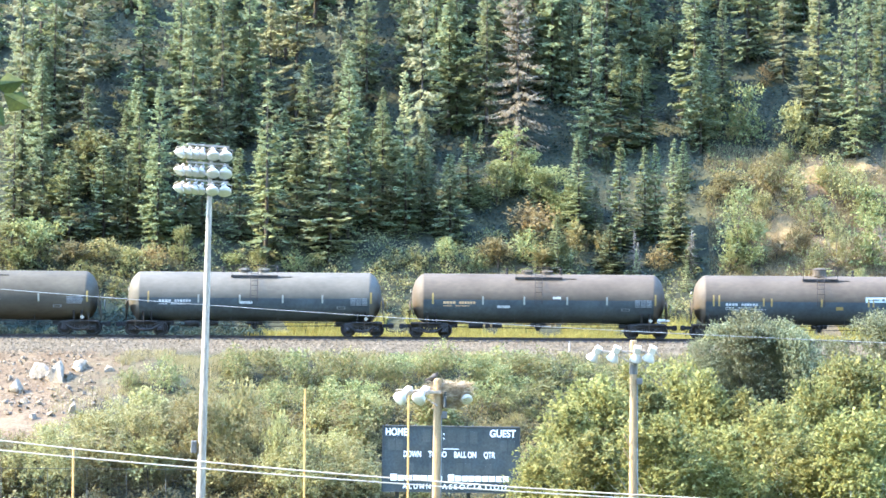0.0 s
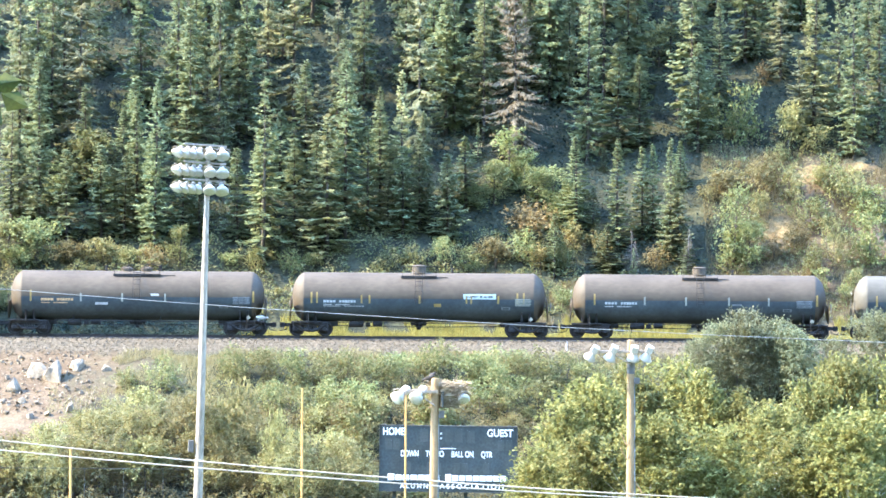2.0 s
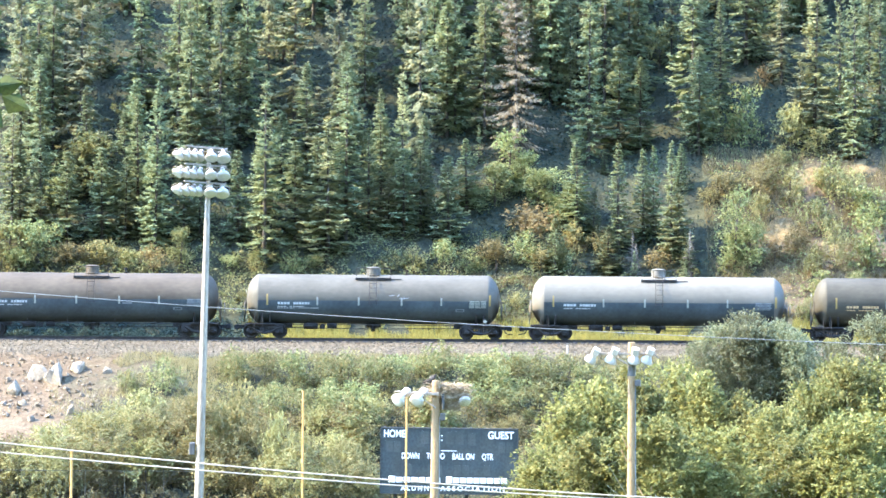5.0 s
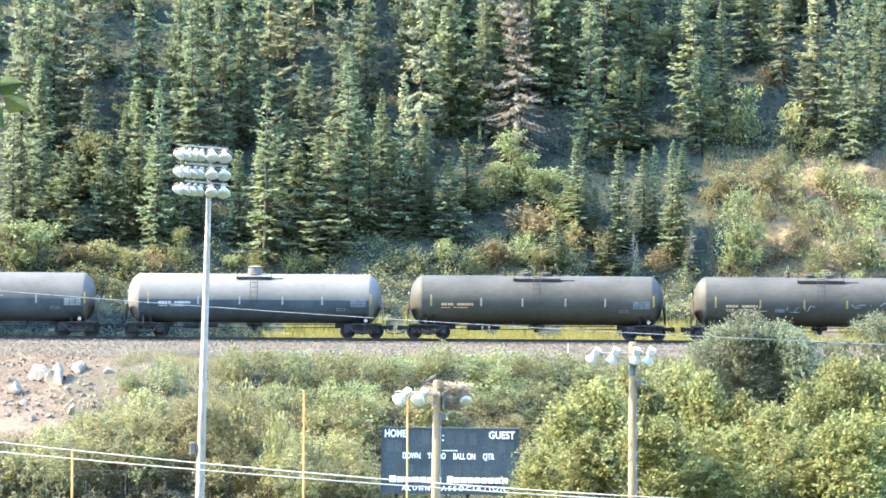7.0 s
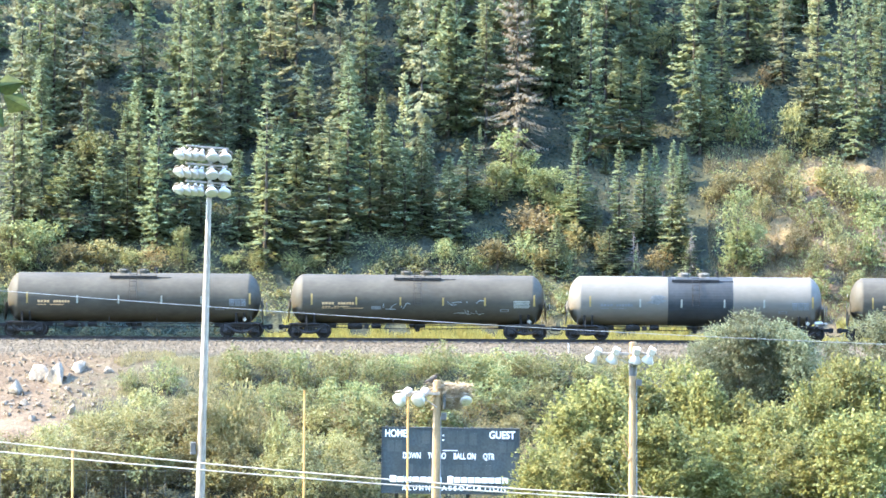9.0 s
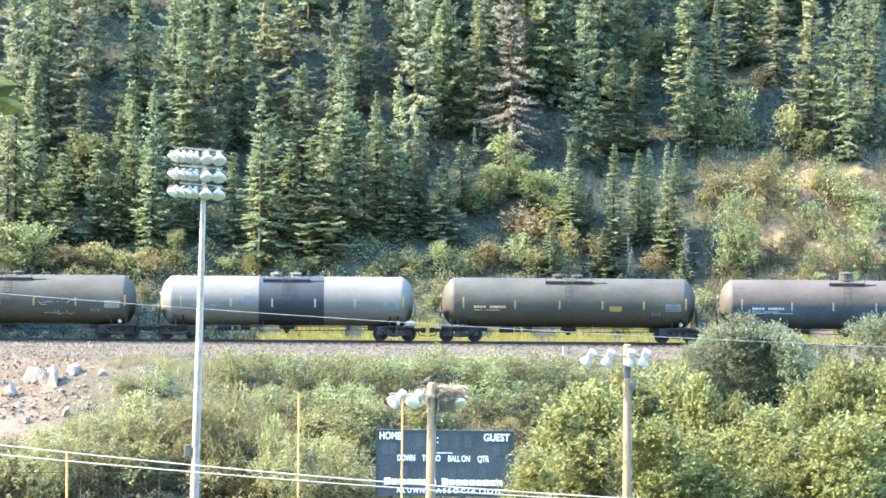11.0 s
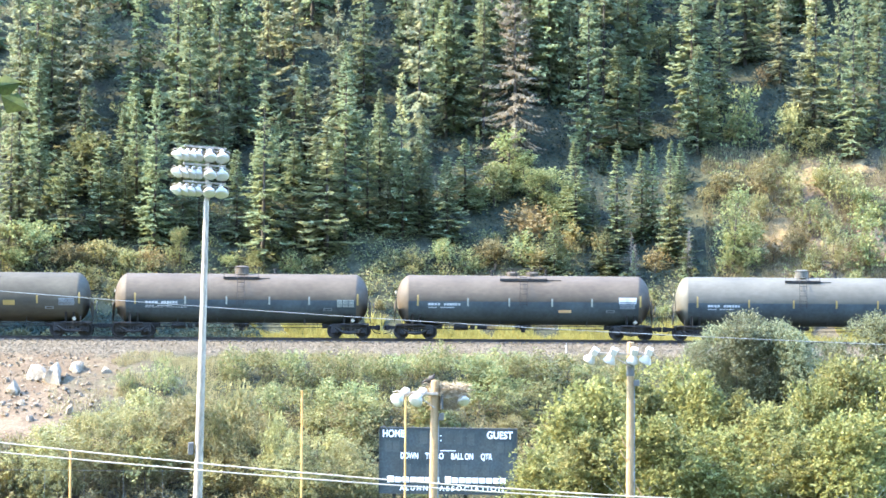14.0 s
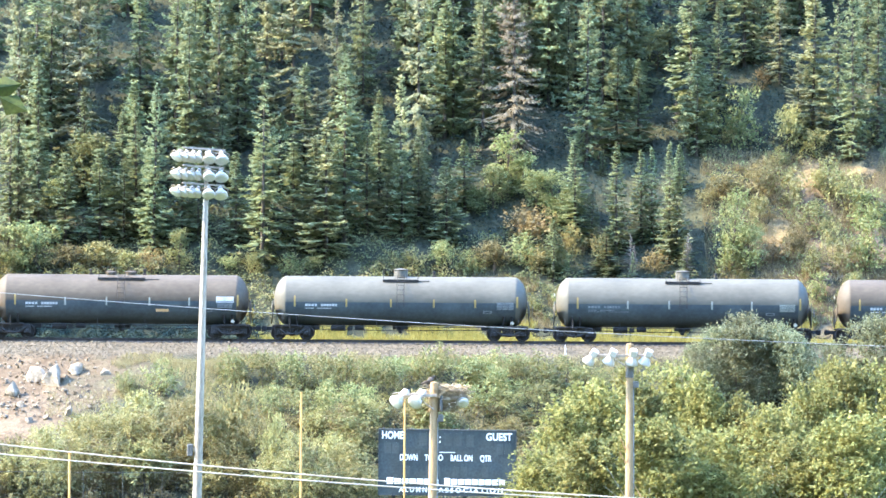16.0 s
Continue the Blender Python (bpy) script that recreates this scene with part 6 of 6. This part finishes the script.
scrub("hill_undergrowth", "leafy undergrowth and saplings at the foot of the wood", -33, 17, 328.5, 340, 46000, LEAVES_SHRUB, 4, 1.2, 0.17,
      lambda x, y: y < 337 + 3 * noise.noise((x * 0.2, y * 0.2, 2.0)) and not (9.5 < x and y > 332.5))
# the gaps between the spruces get their shade from this leaf colour
scrub("wood_undergrowth", "undergrowth coloured dark blue-green for the shade between the spruces", -33, 33, 332.5, 368, 84000, LEAVES_SHADE, 6, 1.1, 0.18,
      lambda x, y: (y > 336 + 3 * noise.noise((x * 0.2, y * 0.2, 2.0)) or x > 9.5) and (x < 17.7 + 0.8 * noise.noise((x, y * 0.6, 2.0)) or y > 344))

# dead young spruces among the living ones
def dead_snag():
    ob = thing("dead_snag", Matrix(), "bare grey dead spruce with short stubby twigs", "dead tree", "dead spruces on the hillside")
    part("trunk", trunk_mesh("snag_trunk", 8, 3.4, 0.06, TWIG_DEAD, 0.006), None, ob)
    bm = bmesh.new()
    for i in range(110):
        u, a = 0.08 + 0.9 * i / 110, rnd.uniform(0, 6.28)
        reach = 0.8 * (1.08 - u) * rnd.uniform(0.6, 1.15)
        p = Vector((0, 0, 3.4 * u))
        d = Vector((math.cos(a), math.sin(a), rnd.uniform(-0.25, 0.3)))
        tube(bm, [p, p + d * reach * 0.6, p + d * reach - Vector((0, 0, 0.12 * reach))], [0.017, 0.012, 0.005], 4)
    tagged(part("twigs", bm, TWIG_DEAD, ob), kind="stuff")
    return ob


snag = dead_snag()
SNAGS = [(16.3, 333.1, 1.0, 0), (12.55, 333.2, 0.98, 70), (12.9, 333.0, 0.8, 200), (16.2, 347.2, 0.58, 130)]
for x, y, size, turn in SNAGS[1:]:
    copy_thing(snag, pose(x, y, ground_z(x, y) - 0.2, 0, 2, turn) @ Matrix.Scale(size, 4))
x, y, size, turn = SNAGS[0]
snag.matrix_basis = pose(x, y, ground_z(x, y) - 0.2, 0, 1, turn)

# ---- the bank below the railway ----
for rows, kinds in ((BANK_SHRUBS, (0, 1)), (BANK_WILLOWS, (2, 3))):
    for x, y, s, tall in rows:
        SHRUB[rnd.choice(kinds)](x, y, s * 1.1, rnd.uniform(0, 360), 0.0, 0.1, tall)
for i in range(60):
    x, y = rnd.uniform(-14, 31), rnd.uniform(303, 315.4)
    if x < -9 and y > 310:
        continue
    SHRUB[rnd.choice((0, 1, 0, 1, 2, 3))](x, y, rnd.uniform(0.4, 0.75), rnd.uniform(0, 360))
for i in range(34):
    x, y = rnd.uniform(-30, 2), rnd.uniform(298, 307)
    if x < -18.5:
        y = 298 + (y - 298) * 0.45
    SHRUB[rnd.choice((2, 3, 2, 3, 4, 0))](x, y, rnd.uniform(0.7, 1.2), rnd.uniform(0, 360))
scrub("slope_scrub", "grey-green low shrubs dotting the dry open slope", 11, 33, 328.5, 346, 14000, LEAVES_WILLOW, 17, 0.9, 0.16,
      lambda x, y: noise.noise((x * 0.45, y * 0.45, 11.0)) > -0.3 and x > 17.6)
scrub("slope_saplings", "yellow-green saplings and weeds on the dry open slope", 17.8, 33, 328.5, 348, 9000, LEAVES_ASPEN, 19, 1.1, 0.17,
      lambda x, y: noise.noise((x * 0.4, y * 0.4, 15.0)) > 0.0)
scrub("bank_scrub", "mixed green scrub covering the railway bank", -17, 33, 300, 316.0, 60000, LEAVES_BANK, 9, 0.65, 0.15,
      lambda x, y: x > -14 + 4 * noise.noise((x * 0.4, y * 0.4, 1.0)) or y < 308)
scrub("bank_weeds", "pale weeds and willow shoots low on the bank", -32, 12, 292, 309, 66000, LEAVES_WILLOW, 13, 1.5, 0.17, lambda x, y: x > -19.5 or y < 304)
scrub("field_edge_weeds", "tall pale weeds and saplings along the field edge", -29, -2, 285.5, 294.5, 34000, LEAVES_WILLOW, 31, 2.2, 0.17)
for x, y, s in ((19.2, 311.8, 0.95), (17.2, 311.6, 0.84), (21.0, 311.7, 0.86), (22.4, 311.2, 0.72), (16.0, 311.0, 0.7), (18.2, 310.6, 0.92), (20.2, 310.4, 0.95), (21.8, 310.2, 0.9), (26.9, 312.2, 0.93), (28.8, 311.6, 1.0), (-14.5, 300.5, 1.05), (-17.5, 299.5, 0.95), (-20.5, 299, 0.9),
                (-11.0, 299.5, 0.85), (-8.5, 297.0, 0.9), (-23.5, 297.5, 0.9), (-26.5, 298, 0.85), (-5.5, 297.5, 0.8), (24.6, 312.4, 0.62)):
    (BUSH if x > 15 else WILLOW)[rnd.randrange(2)](x, y, s, rnd.uniform(0, 360))
for x, y, s, tall in POPLARS:
    POPLAR[rnd.randrange(3)](x, y, s, rnd.uniform(0, 360), rnd.uniform(-2, 2), 0.2, tall)

grass_field("trackside_grass", "sunlit yellow-green grass behind the railway", [(-12.5, 31, 323.2, 328.6)], 52000, GRASS_TRACK, 3, 0.62)
# shade behind the western rails, put into the brush's dark colour
scrub("trackside_brush", "brush close behind the railway, coloured dark green for the shade there", -32, -11.5, 322.9, 328.6, 20000, LEAVES_SHADE, 23, 0.9, 0.15)
grass_field("hillside_grass", "dry tan grass on the open hillside", [(17.6, 31, 328, 344), (2, 14, 328, 333), (17.6, 31, 328, 344)], 62000, GRASS, 5, 0.4)
grass_field("bank_grass", "dry grass and weeds on the railway bank", [(-20.5, 8, 314.6, 316.9), (-20, -10, 308, 316), (-20, 31, 303, 315.6), (-24, -8, 300, 312), (-16, 31, 312, 315.8), (-18, 31, 315.2, 316.9)], 76000, GRASS, 7, 0.32)
for f in SETTLE:
    f()

# ---- a leafy twig of the tree beside the eye ----
near = thing("garden_tree", pose(-1.75, 12.0, ground_z(-1.75, 12.0) - 0.2), "small garden tree whose twig reaches into view", "tree")
part("trunk", trunk_mesh("garden_trunk", 3, 2.9, 0.05, BARK, 0.02), BARK, near)
bm = bmesh.new()
tip = 6.11 - ground_z(-1.75, 12.0) + 0.2
tube(bm, [(0, 0, tip - 0.5), (0.3, 0, tip - 0.15), (0.6, 0, tip + 0.02), (0.68, 0, tip)], [0.03, 0.015, 0.006, 0.003], 6)
part("branch", bm, BARK, near)
rnd = random.Random(2)
verts, faces = [], []
for i in range(5):
    p = Vector((0.618 + 0.022 * i, 0.01 * (i % 2), tip + (-0.005, 0.03, -0.02, 0.02, 0.0)[i]))
    way = Vector(((0.5, 0.3, 0.6, 0.9, 0.8)[i], -0.1, (-0.8, 0.5, -0.7, 0.15, -0.4)[i])).normalized()
    verts += blades(rnd, p, way, Vector((0.2, -1, 0.3)), 0.075, 0.03)
    faces += [(4 * i, 4 * i + 1, 4 * i + 2), (4 * i, 4 * i + 2, 4 * i + 3)]
part("leaves", raw_mesh("twig_leaves", verts, faces, LEAF_NEAR), None, near)

motions()
